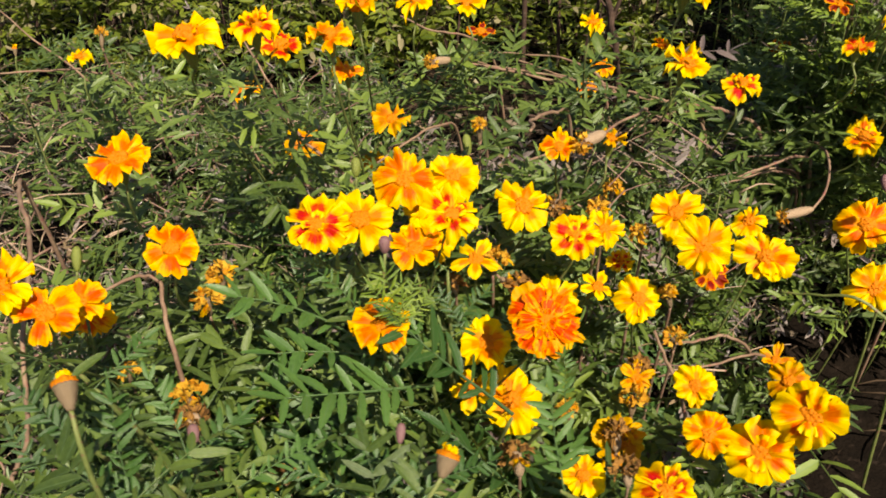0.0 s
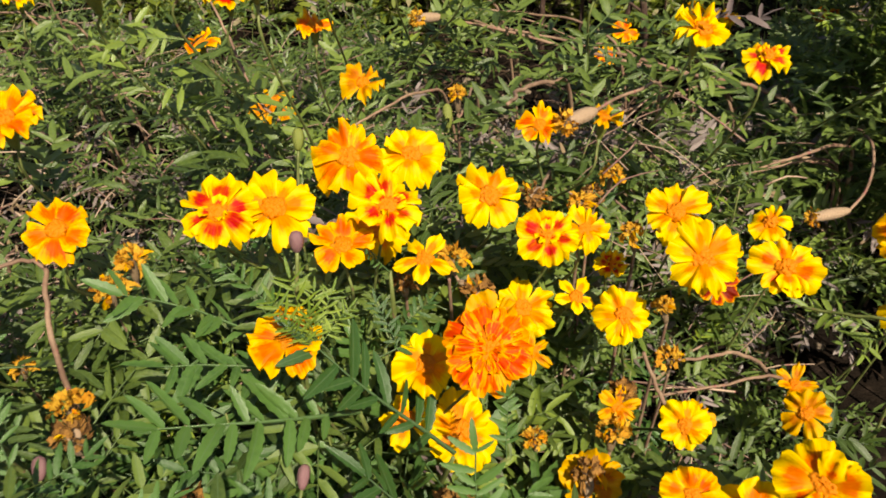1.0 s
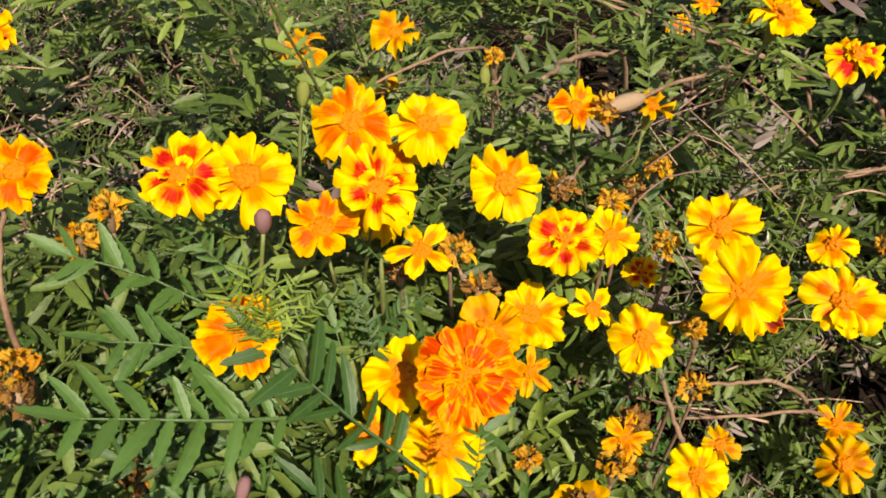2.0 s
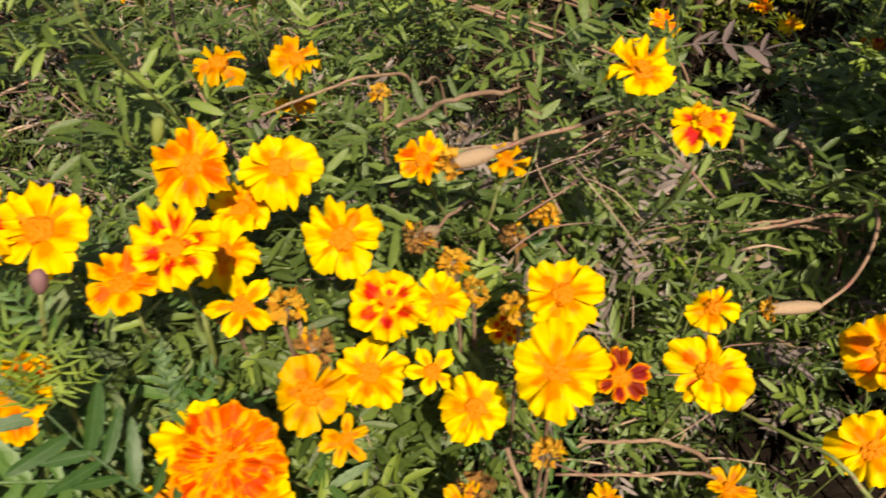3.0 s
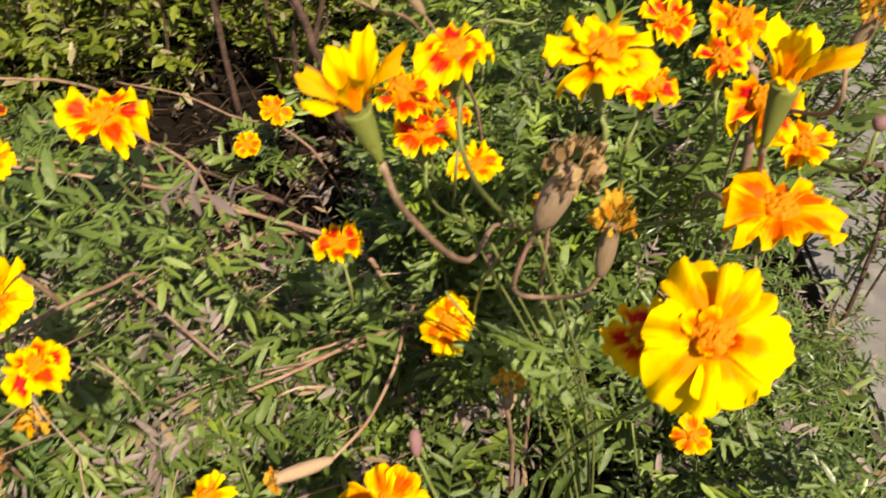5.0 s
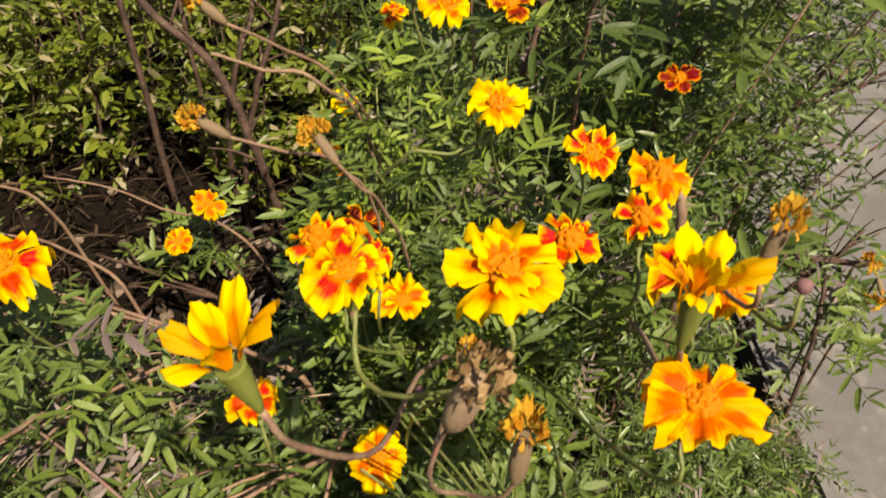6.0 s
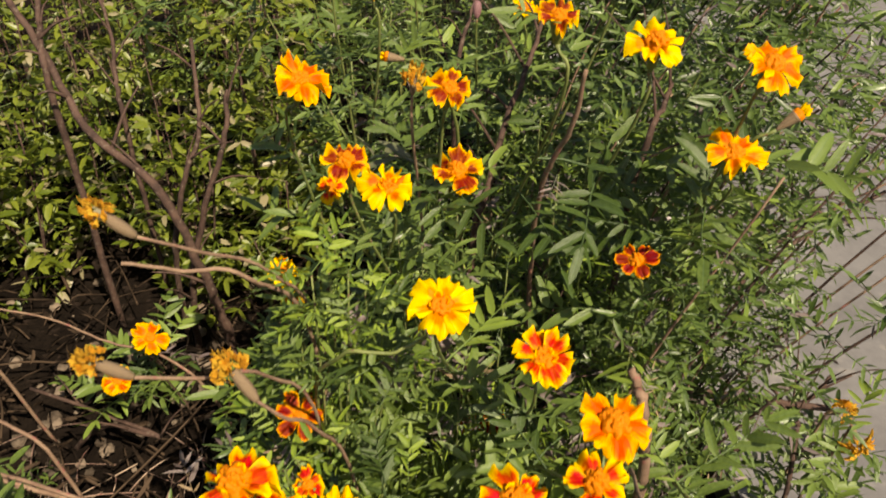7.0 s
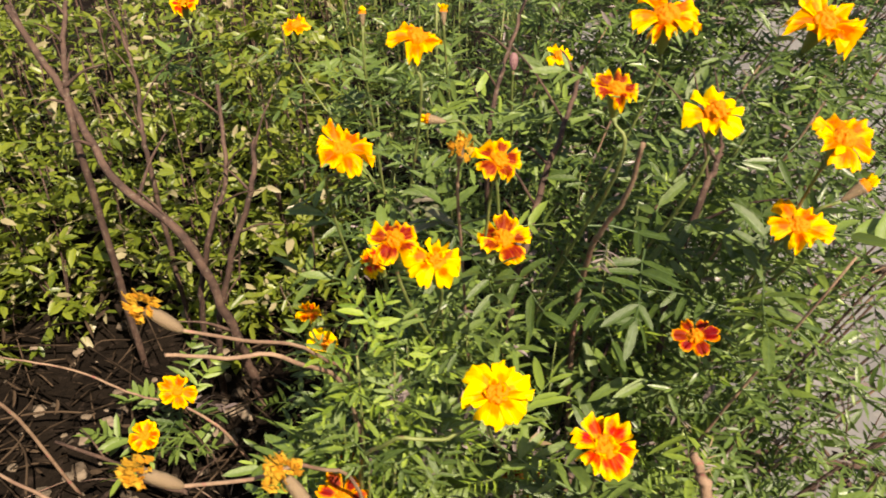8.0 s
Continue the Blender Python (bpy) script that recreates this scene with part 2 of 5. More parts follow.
def tube_arrays(line, radii, sides=6):
    verts, faces = [], []
    side = Vector((0.31, 0.87, 0.39))
    for i, q in enumerate(line):
        d = (line[min(i + 1, len(line) - 1)] - line[max(i - 1, 0)]).normalized()
        a = d.cross(side).normalized()
        b = d.cross(a)
        for k in range(sides):
            w = 2 * math.pi * k / sides
            verts.append(q + radii[i] * (a * math.cos(w) + b * math.sin(w)))
    for i in range(len(line) - 1):
        for k in range(sides):
            j = (k + 1) % sides
            faces.append((i * sides + k, i * sides + j, (i + 1) * sides + j, (i + 1) * sides + k))
    faces.append(tuple(range(sides))[::-1])
    faces.append(tuple((len(line) - 1) * sides + k for k in range(sides)))
    return verts, faces


def tube(name, line, radii, sides=6):
    verts, faces = tube_arrays(line, radii, sides)
    return mesh(name, verts, faces)


def lathe(name, profile, sides=12, ribs=0.0, seed=0):
    """Turned about z; profile: (radius, height) upwards. ribs: lengthwise ridges."""
    rng = random.Random(seed)
    verts, faces = [], []
    for i, (r, h) in enumerate(profile):
        for k in range(sides):
            w = 2 * math.pi * k / sides
            q = r * (1 + ribs * (1 if k % 2 else -1) + rng.uniform(-0.03, 0.03))
            verts.append((q * math.cos(w), q * math.sin(w), h))
    for i in range(len(profile) - 1):
        for k in range(sides):
            j = (k + 1) % sides
            faces.append((i * sides + k, i * sides + j, (i + 1) * sides + j, (i + 1) * sides + k))
    faces.append(tuple(range(sides))[::-1])
    faces.append(tuple((len(profile) - 1) * sides + k for k in range(sides)))
    return mesh(name, verts, faces)


def upright(n, turn=0.0):
    """A turn that lays +z along n."""
    n = Vector(n).normalized()
    return n.to_track_quat("Z", "Y").to_matrix().to_4x4() @ Matrix.Rotation(turn, 4, "Z")


# ---- ground and pavement ----
EDGE = 0.82                                     # where the pavement begins, along x


def ground():
    xs = sorted({*np.round(np.arange(-1.6, 0.98, 0.04), 3), -60, -20, -8, -4, -2.4, 1.0, 2.6, 2.7, 4, 8, 20, 60})
    ys = sorted({*np.round(np.arange(-0.6, 3.0, 0.04), 3), -60, -20, -6, -2, -1.2, 3.6, 5, 9, 20, 60})
    verts = []
    for y in ys:
        for x in xs:
            z = 0.022 * noise.noise((x * 6, y * 6, 0.3)) + 0.010 * noise.noise((x * 23, y * 23, 4.0))
            fall = min(max((EDGE - x) / 0.10, (y - 1.55) / 0.1, 0), 1) if x < 2.6 else 0
            verts.append((x, y, z * fall - 0.03 * (1 - fall)))
    w = len(xs)
    faces = [(j * w + i, j * w + i + 1, (j + 1) * w + i + 1, (j + 1) * w + i) for j in range(len(ys) - 1) for i in range(w - 1)]
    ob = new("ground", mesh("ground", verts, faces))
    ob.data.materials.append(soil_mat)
    tagged(ob, "dark brown crumbly garden soil, blackened for the shade under the plants", "soil", "", "structure")


def pavement():
    root = new("pavement")
    tagged(root, "pale grey worn concrete path beside the flower bed", "pavement", "", "structure")
    y = -1.2
    while y < 2.3:
        length = 0.9
        bm = bmesh.new()
        bmesh.ops.create_cube(bm, size=1)
        for v in bm.verts:
            v.co = Vector((EDGE + 0.80 + v.co.x * 1.6, y + length / 2 + v.co.y * (length - 0.008), -0.04 + v.co.z * 0.11))
        bmesh.ops.bevel(bm, geom=bm.edges[:], offset=0.006, segments=2, affect="EDGES")
        me = bpy.data.meshes.new("slab")
        bm.to_mesh(me)
        bm.free()
        part("slab", me, pave_mat, root)
        y += length


ground()
pavement()

# ---- flowers ----
STEMS = []                                      # flower stems, which get leaves of their own
NODES = []                                      # where tall dry stems leave the foliage
SMALL = []                                      # spent heads and buds, which the leaves may crowd
HEADS = []                                      # the heads of all flowers: the leaves stay clear of them


def petal_mesh(seed, width, ruffle, curl, narrow=0.0, fan=False):
    rng = random.Random(seed)
    nu, nv = 15, 9
    ph, ph2 = rng.uniform(0, 6), rng.uniform(0, 6)
    notch = rng.choice((0.0, 0.03, 0.06, 0.14))
    verts, uvs = [], []
    for j in range(nv):
        v = j / (nv - 1)
        for i in range(nu):
            u = i / (nu - 1) * 2 - 1
            grow = (0.20 + 0.80 * min(1.0, v * 1.18) ** 0.85) * (1 - 0.10 * max(0, v - 0.8) / 0.2)
            w = width * 0.5 * (grow * (1 - narrow) + narrow * (0.35 + 0.65 * v * (1.6 - 0.9 * v)))
            if fan:
                w = width * 0.5 * (0.22 + 0.78 * min(1.0, v * 1.12) ** 1.05) * (1 - 0.10 * max(0, v - 0.8) / 0.2)
            x = u * w
            rim = 1 - (0.24 if fan else 0.26) * abs(u) ** 2.4 - notch * max(0, 1 - abs(u) * 2.6) + 0.045 * math.sin(u * 6 + ph) + 0.026 * math.sin(u * 13 + ph2)
            y = 0.10 + 0.90 * v * rim
            z = 0.10 * math.sin(v * 2.4) - curl * v * v
            z += ruffle * v * math.sin(u * 2.6 + ph2) * 0.55 + ruffle * 0.60 * v ** 3 * math.sin(u * 7.5 + ph) + ruffle * 0.25 * v ** 5 * math.sin(u * 16 + ph2)
            z -= 0.02 * (u * u) * v + 0.012 * max(0, 1 - abs(u) * 4) * v
            verts.append((x, y, z))
            uvs.append((i / (nu - 1), v))
    faces = [(j * nu + i, j * nu + i + 1, (j + 1) * nu + i + 1, (j + 1) * nu + i) for j in range(nv - 1) for i in range(nu - 1)]
    return mesh("petal", verts, faces, uvs)


def disc_mesh(seed, tall, flare):
    """A low dome of small tubular florets as one skin: each a raised ring with a pit, uneven in height; flare: how far the outer ones lean out."""
    rng = random.Random(seed)
    count, rings, sides = 44, 19, 42
    spots = []
    for k in range(count):
        q, w = math.sqrt((k + 0.5) / count), k * 2.39996 + rng.uniform(-0.3, 0.3)
        spots.append((q * math.cos(w), q * math.sin(w), rng.uniform(0.35, 1.1), rng.uniform(0.13, 0.19)))
    spots = np.array(spots)
    verts = [(0, 0, tall)]
    for i in range(1, rings + 1):
        r = i / rings
        for k in range(sides):
            w = 2 * math.pi * (k + 0.5 * (i % 2)) / sides
            x, y = r * math.cos(w), r * math.sin(w)
            d = np.hypot(spots[:, 0] - x, spots[:, 1] - y) / spots[:, 3]
            lift = spots[:, 2] * np.clip(1.15 - (d - 0.55) ** 2 * 3.2, 0, 1)
            rise = float(lift.max())
            z = tall * (1 - 0.62 * r ** 2.4) + 0.24 * rise
            out = 1 + flare * rise * r + 0.10 * noise.noise((x * 5, y * 5, seed))
            verts.append((x * out, y * out, z if i < rings else -0.15))
    faces = [(0, 1 + k, 1 + (k + 1) % sides) for k in range(sides)]
    for i in range(rings - 1):
        for k in range(sides):
            a, b = 1 + i * sides + k, 1 + i * sides + (k + 1) % sides
            faces.append((a, a + sides, b + sides, b))
    return mesh("disc", verts, faces)


def tuft_mesh(seed):
    """A shrivelled bunch of petals: many small crumpled strips, curled over one another on a dome."""
    rng = random.Random(seed)
    verts, faces = [], []
    for k in range(38):
        q, w = math.sqrt((k + 0.5) / 38), k * 2.39996 + rng.uniform(-0.4, 0.4)
        foot = Vector((q * 0.62 * math.cos(w), q * 0.62 * math.sin(w), 0.55 * (1 - q * q)))
        out = Vector((math.cos(w) * q, math.sin(w) * q, 0.9 - 0.5 * q)) + Vector((rng.uniform(-.5, .5), rng.uniform(-.5, .5), rng.uniform(-.2, .3)))
        out.normalize()
        side = out.cross(Vector((rng.uniform(-1, 1), rng.uniform(-1, 1), 0.4))).normalized()
        turn = out.cross(side)
        long, wide, curl = rng.uniform(0.28, 0.48), rng.uniform(0.10, 0.19), rng.uniform(-1.8, 1.8)
        base = len(verts)
        for i in range(5):
            t = i / 4
            mid = foot + out * long * (t - 0.25 * abs(curl) * t * t) + turn * long * 0.45 * curl * t * t
            for u in (-1, -0.33, 0.33, 1):
                verts.append(mid + side * wide * u * (0.5 + 0.7 * t) + turn * wide * (0.6 * math.cos(u * 4 + k) * t + rng.uniform(-.15, .15)) + out * 0.08 * math.sin(u * 5 + k) * t)
        for i in range(4):
            for m in range(3):
                a = base + i * 4 + m
                faces.append((a, a + 1, a + 5, a + 4))
    return mesh("petal_tuft", verts, faces)


TUFTS = [tuft_mesh(s) for s in range(6)]
BROAD = [petal_mesh(s, 0.94 + 0.09 * (s % 3), 0.14 + 0.05 * (s % 4), -0.04 + 0.08 * (s % 5), fan=True) for s in range(16)]
MIDDLE = [petal_mesh(30 + s, 0.66 + 0.06 * (s % 3), 0.10, 0.06 * (s % 4), fan=True) for s in range(6)]
FAN = [petal_mesh(180 + s, 0.86 + 0.09 * (s % 3), 0.15 + 0.05 * (s % 4), -0.04 + 0.07 * (s % 5), fan=True) for s in range(14)]
NARROW = [petal_mesh(40 + s, 0.62, 0.05, 0.05 + 0.1 * (s % 3)) for s in range(5)]
SPIKY = [petal_mesh(60 + s, 0.56, 0.10, -0.1 + 0.2 * (s % 3), 0.5) for s in range(5)]
CRUMPLED = [petal_mesh(80 + s, 0.70, 0.34, 0.35 + 0.3 * (s % 3), 0.3) for s in range(6)]
DISCS = [disc_mesh(s, 0.30 + 0.09 * s, 0.18 + 0.07 * (s % 3)) for s in range(6)]
CALYX = [lathe("calyx", [(0.09, 0), (0.12, 0.08), (0.18, 0.26), (0.245, 0.50), (0.30, 0.74), (0.325, 0.91), (0.36, 1.0), (0.30, 0.985)], 14, 0.03, s) for s in range(3)]
LONG = [lathe("calyx", [(0.10, 0), (0.16, 0.06), (0.24, 0.25), (0.27, 0.5), (0.25, 0.75), (0.21, 0.92), (0.24, 1.0), (0.17, 0.99)], 14, 0.05, s) for s in range(3)]
LOOKS = {"Y": "bright yellow marigold flower with an orange disc", "B": "yellow marigold flower with deep orange petal bases",
         "R": "yellow marigold flower with red blotches round its disc", "O": "orange marigold flower with paler petal rims", "M": "yellow-orange marigold flower with maroon blotches",
         "D": "dark red marigold flower with thin yellow rims", "W": "large double orange marigold flower, streaked red",
         "F": "fading dull yellow marigold flower with limp petals", "N": "small yellow marigold flower with five narrow petals",
         "S": "withering star-shaped marigold flower with narrow petals"}


def into_plant(q, share):
    """Draws a foot towards the middle of the tall plants."""
    if q[0] < 0.33:
        return Vector(q)
    shake = random.Random(int((q[0] * 31 + q[1] * 57) * 1000))
    heart = Vector((0.57 + shake.uniform(-.10, .10), (0.74 if q[1] < 0.68 else 0.98) + shake.uniform(-.08, .12), q[2]))
    return Vector(q).lerp(heart, share * shake.uniform(0.5, 1.0))


def stem_line(top, n, foot, drop):
    """From the foot on the ground to just under the calyx: a straight neck, then a bend back into the plant."""
    top, foot = Vector(top), Vector(foot)
    knee = top - Vector(n) * drop + Vector((0, 0, -0.006))
    sway = random.Random(int((top.x * 41 + top.y * 17) * 1000))
    mid = knee.lerp(foot, 0.40) + Vector(((foot.x - knee.x) * 0.25 + sway.uniform(-.02, .02), (foot.y - knee.y) * 0.30 + sway.uniform(-.02, .02), 0.0))
    knee += Vector((sway.uniform(-.006, .006), sway.uniform(-.006, .006), 0))
    return bow([foot, mid, knee, top], 6)


def marigold(x, y, z, look_of, size, face, heading, side):
    """A flower with its centre at x, y, z; it leans by face degrees towards the heading and by side degrees to the right of it."""
    rng = random.Random(int((x * 7 + y * 13 + z * 29) * 1000))
    h = radians(heading)
    n = Vector((math.cos(h) * math.sin(radians(face)), math.sin(h) * math.sin(radians(face)), math.cos(radians(face))))
    n += Vector((math.sin(h), -math.cos(h), 0)) * -math.tan(radians(side)) * 0.8
    n += Vector((rng.uniform(-.06, .06), rng.uniform(-.06, .06), 0))
    n.normalize()
    top = Vector((x, y, z))
    HEADS.append((x, y, z))
    foot = Vector((x + rng.uniform(-0.10, 0.07), y + 0.25 * z + rng.uniform(-0.02, 0.07), -0.012))
    if z > 0.42:
        foot = into_plant(foot, 0.55)
    foot.x = min(foot.x, EDGE - 0.04)
    root = thing("marigold", foot, LOOKS[look_of], "marigold", "marigold flowers in the bed")
    frame_of = Matrix.Translation(top - n * 0.0045 - foot) @ upright(n, rng.uniform(0, 6.28))
    r = size * 0.455
    rings = {"W": ((8, 1.0, -3), (6, 0.68, 12), (3, 0.42, 36)), "R": ((6, 1.0, 4), (3, 0.52, 28)), "Y": ((6, 1.0, 4),), "B": ((6, 1.0, 6), (2, 0.66, 26)),
             "O": ((6, 1.0, 5),), "D": ((6, 1.0, 10),), "F": ((5, 1.0, -6),), "M": ((5, 1.0, 6),), "N": ((5, 1.0, 8),), "S": ((6, 1.0, 14),)}[look_of]
    forms = {"N": NARROW, "S": SPIKY, "D": MIDDLE}.get(look_of, BROAD)
    single = z > 0.41 and y > 0.64 and look_of in "YBROM"         # five parted fan-shaped petals
    if single:
        rings, forms = ((5 if rng.random() < 0.7 else 6, 1.0, 7),), FAN
    for count, long, lift in rings:
        if not single and size < 0.048 and look_of in "YODRB" and rng.random() < (0.45 if count > 4 else 0.4):
            count -= 1
        start = rng.uniform(0, 6.28)
        for k in range(count):
            a = start + 2 * math.pi * k / count + rng.uniform(-0.17, 0.17) * (0.6 if single else 1.0)
            wild = 0.3 if look_of == "W" else 1.4 if look_of in "FS" else 0.6
            s = r * long * rng.uniform(0.84, 1.10)
            m = frame_of @ Matrix.Rotation(a, 4, "Z") @ Matrix.Translation((0, 0, 0.0007 * (k % 3))) @ Matrix.Rotation(radians(lift + rng.uniform(-12, 14) * wild), 4, "X")
            m = m @ Matrix.Rotation(radians(rng.uniform(-14, 14) * wild), 4, "Y") @ Matrix.Diagonal((s * rng.uniform(0.86, 1.08), s, s * rng.uniform(0.8, 1.7), 1))
            part("petal", rng.choice(forms), PETALS["C" if single and look_of == "R" else look_of], root, "", m)
    if z > 0.42 and look_of in "YRB" and size > 0.034:       # a crest of upright florets
        for k in range(4):
            m = frame_of @ Matrix.Rotation(1.57 * k + rng.uniform(-.4, .4), 4, "Z") @ Matrix.Translation((0, r * 0.10, 0)) @ Matrix.Rotation(radians(rng.uniform(48, 78)), 4, "X")
            s = r * rng.uniform(0.38, 0.52)
            part("petal", rng.choice(NARROW), PETALS["O"], root, "upright orange inner petal", m @ Matrix.Diagonal((s, s, s, 1)))
    d = r * {"W": 0.27, "S": 0.27, "N": 0.28}.get(look_of, 0.34 if single else 0.29)
    part("disc", rng.choice(DISCS), disc_mat, root, "rough orange disc of florets", frame_of @ Matrix.Diagonal((d, d, d * (1.5 if z > 0.42 else 1.15), 1)))
    length = max(0.017, size * 0.48)
    under = top - n * (0.0035 + length)
    part("calyx", rng.choice(CALYX), calyx_mat, root, "ribbed green cup", Matrix.Translation(under - foot) @ upright(n, rng.uniform(0, 6)) @ Matrix.Diagonal((length * .80, length * .80, length, 1)))
    line = stem_line(under + n * 0.001, n, foot, 0.03)
    stem = part("stem", tube("stem", [q - foot for q in line], [0.0011 - 0.0002 * i / len(line) for i in range(len(line) - 1)] + [0.0019], 7), stem_green, root)
    STEMS.append((stem, foot, line, line[-1].z - 0.035))


def down_to_soil(points):
    """Carries a hanging end on into the foliage and down to the soil."""
    last = Vector(points[-1])
    d = (last - Vector(points[-2])).normalized()
    mid = last + Vector((d.x * 0.045, d.y * 0.045 + 0.008, min(d.z, 0) * 0.03 - 0.045))
    foot = Vector((last.x + d.x * 0.075, last.y + d.y * 0.075 + 0.02, -0.012))
    if last.z > 0.40 and last.x > 0.33:
        if last.y < 0.68:
            NODES.append(tuple(last))
            return [*points, last + Vector((0.02, 0.10, -0.075)), last + Vector((0.05, 0.19, -0.20)), (last.x + 0.06, last.y + 0.21, -0.012)]
        foot = Vector((last.x + 0.03, last.y + 0.07, -0.012))
        mid = last + d * 0.025 + Vector((0.008, 0.025, -0.085))
    return [*points, mid, foot]


def dry_head(style, size, points):
    """A spent flower: a shrivelled tuft, a long dry cup and its stem; points run from the tuft down the stem."""
    rng = random.Random(int(abs(points[0][0] * 3 + points[0][1] * 17) * 1000))
    head, neck, end = (Vector(q) for q in points[:3])
    line = bow(down_to_soil(points[2:] if len(points) > 3 else [end, end + Vector((0, 0.004, -0.03))]), 5)
    foot = line[-1]
    SMALL.append(tuple(head))
    label = {"tan": "spent marigold head, dry tan cup and shrivelled petals", "orange": "withered orange marigold head on a drying stem",
             "brown": "dead brown marigold head with crumpled petals"}[style]
    root = thing("spent_marigold", foot, label, "spent flower", "spent marigold heads")
    n = (neck - end).normalized()
    length = max((neck - end).length, 0.012)
    wide = min(length, size * 1.15) * (0.62 if style == "orange" else 0.80)
    cup = {"tan": calyx_dry, "orange": calyx_brown, "brown": calyx_dry}[style]
    part("calyx", rng.choice(LONG), cup, root, "long dry cup", Matrix.Translation(end - foot) @ upright(n, rng.uniform(0, 6)) @ Matrix.Diagonal((wide, wide, length, 1)))
    tuft = {"tan": wither_tan if size > 0.0205 else wither_orange, "orange": wither_orange, "brown": wither_brown}[style]
    out = upright(n)
    papery = style != "tan" and head.z < 0.36
    for k in range(7 if papery else 4):
        a, s = rng.uniform(0, 6.28), size * (rng.uniform(0.30, 0.52) if papery else rng.uniform(0.13, 0.21))
        m = Matrix.Translation(neck - foot + n * size * rng.uniform(-0.05, 0.15)) @ out @ Matrix.Rotation(a, 4, "Z") @ Matrix.Translation((0, size * 0.12, 0)) @ Matrix.Rotation(radians(rng.uniform(-50, 70)), 4, "X")
        part("withered_petal", rng.choice(CRUMPLED), PETALS["F"] if papery and k % 3 == 1 else tuft, root, "", m @ Matrix.Rotation(radians(rng.uniform(-50, 50)), 4, "Y") @ Matrix.Diagonal((s * 0.8, s, s, 1)))
    slim = 0.82 if head.z > 0.42 else 1.0
    s = size * (rng.uniform(0.64, 0.70) if style == "tan" and size > 0.0205 else rng.uniform(0.46, 0.56) if style == "tan" else rng.uniform(0.60, 0.74) if papery else rng.uniform(0.50, 0.60))
    part("petal_tuft", rng.choice(TUFTS), tuft, root, "shrivelled petals", Matrix.Translation(neck - n * size * 0.08 - foot) @ out @ Matrix.Rotation(rng.uniform(0, 6), 4, "Z") @ Matrix.Diagonal((s * slim, s * slim, s * rng.uniform(0.9, 1.4) / slim, 1)))
    count, thin = len(line), 0.75 if head.z > 0.45 else 1.0
    stem = part("stem", tube("stem", [q - foot for q in line], [(0.0011 + 0.0005 * i / count) * thin for i in range(count)], 7), stem_dry, root)
    STEMS.append((stem, foot, line[::-1], points[-1][2] - 0.002))


def flower_bud(style, size, points):
    """A closed or opening bud; points run from its tip down the stem."""
    rng = random.Random(int(abs(points[0][0] * 5 + points[0][1] * 11) * 1000))
    tip, end = Vector(points[0]), Vector(points[1])
    line = bow(down_to_soil([*points[1:]]), 5)
    foot = line[-1]
    SMALL.append(tuple(tip))
    label = {"opening": "marigold bud with its first yellow petals showing", "purple": "small closed purple-brown marigold bud",
             "olive": "closed olive-green marigold bud"}[style]
    root = thing("marigold_bud", foot, label, "flower bud", "marigold buds")
    n = (tip - end).normalized()
    length = (tip - end).length
    mat = {"opening": calyx_brown, "purple": bud_purple, "olive": calyx_mat}[style]
    form = Matrix.Translation(end - foot) @ upright(n)
    if style == "opening":
        part("calyx", rng.choice(CALYX), mat, root, "", form @ Matrix.Diagonal((size * 0.80, size * 0.80, length * 0.66, 1)))
        for k in range(9):
            s = length * rng.uniform(0.36, 0.50)
            m = form @ Matrix.Translation((0, 0, length * 0.60)) @ Matrix.Rotation(k * 0.7 + rng.uniform(-.2, .2), 4, "Z") @ Matrix.Translation((0, size * 0.14, 0))
            part("petal", rng.choice(NARROW), PETALS["Y"], root, "", m @ Matrix.Rotation(radians(rng.uniform(78, 112)), 4, "X") @ Matrix.Diagonal((s, s, s, 1)))
        part("disc", rng.choice(DISCS), disc_mat, root, "", form @ Matrix.Translation((0, 0, length * .68)) @ Matrix.Diagonal((size * .25, size * .25, length * .22, 1)))
    else:
        part("calyx", BUD, mat, root, "", form @ Matrix.Diagonal((size * 0.66, size * 0.66, length, 1)))
    count = len(line)
    stem = part("stem", tube("stem", [q - foot for q in line], [0.0010 + 0.0006 * i / count for i in range(count)], 7), stem_green, root)
    STEMS.append((stem, foot, line[::-1], points[-1][2] - 0.005))


BUD = lathe("calyx", [(0.12, 0), (0.26, 0.08), (0.42, 0.30), (0.49, 0.55), (0.45, 0.78), (0.33, 0.93), (0.14, 1.0)], 12, 0.07, 3)


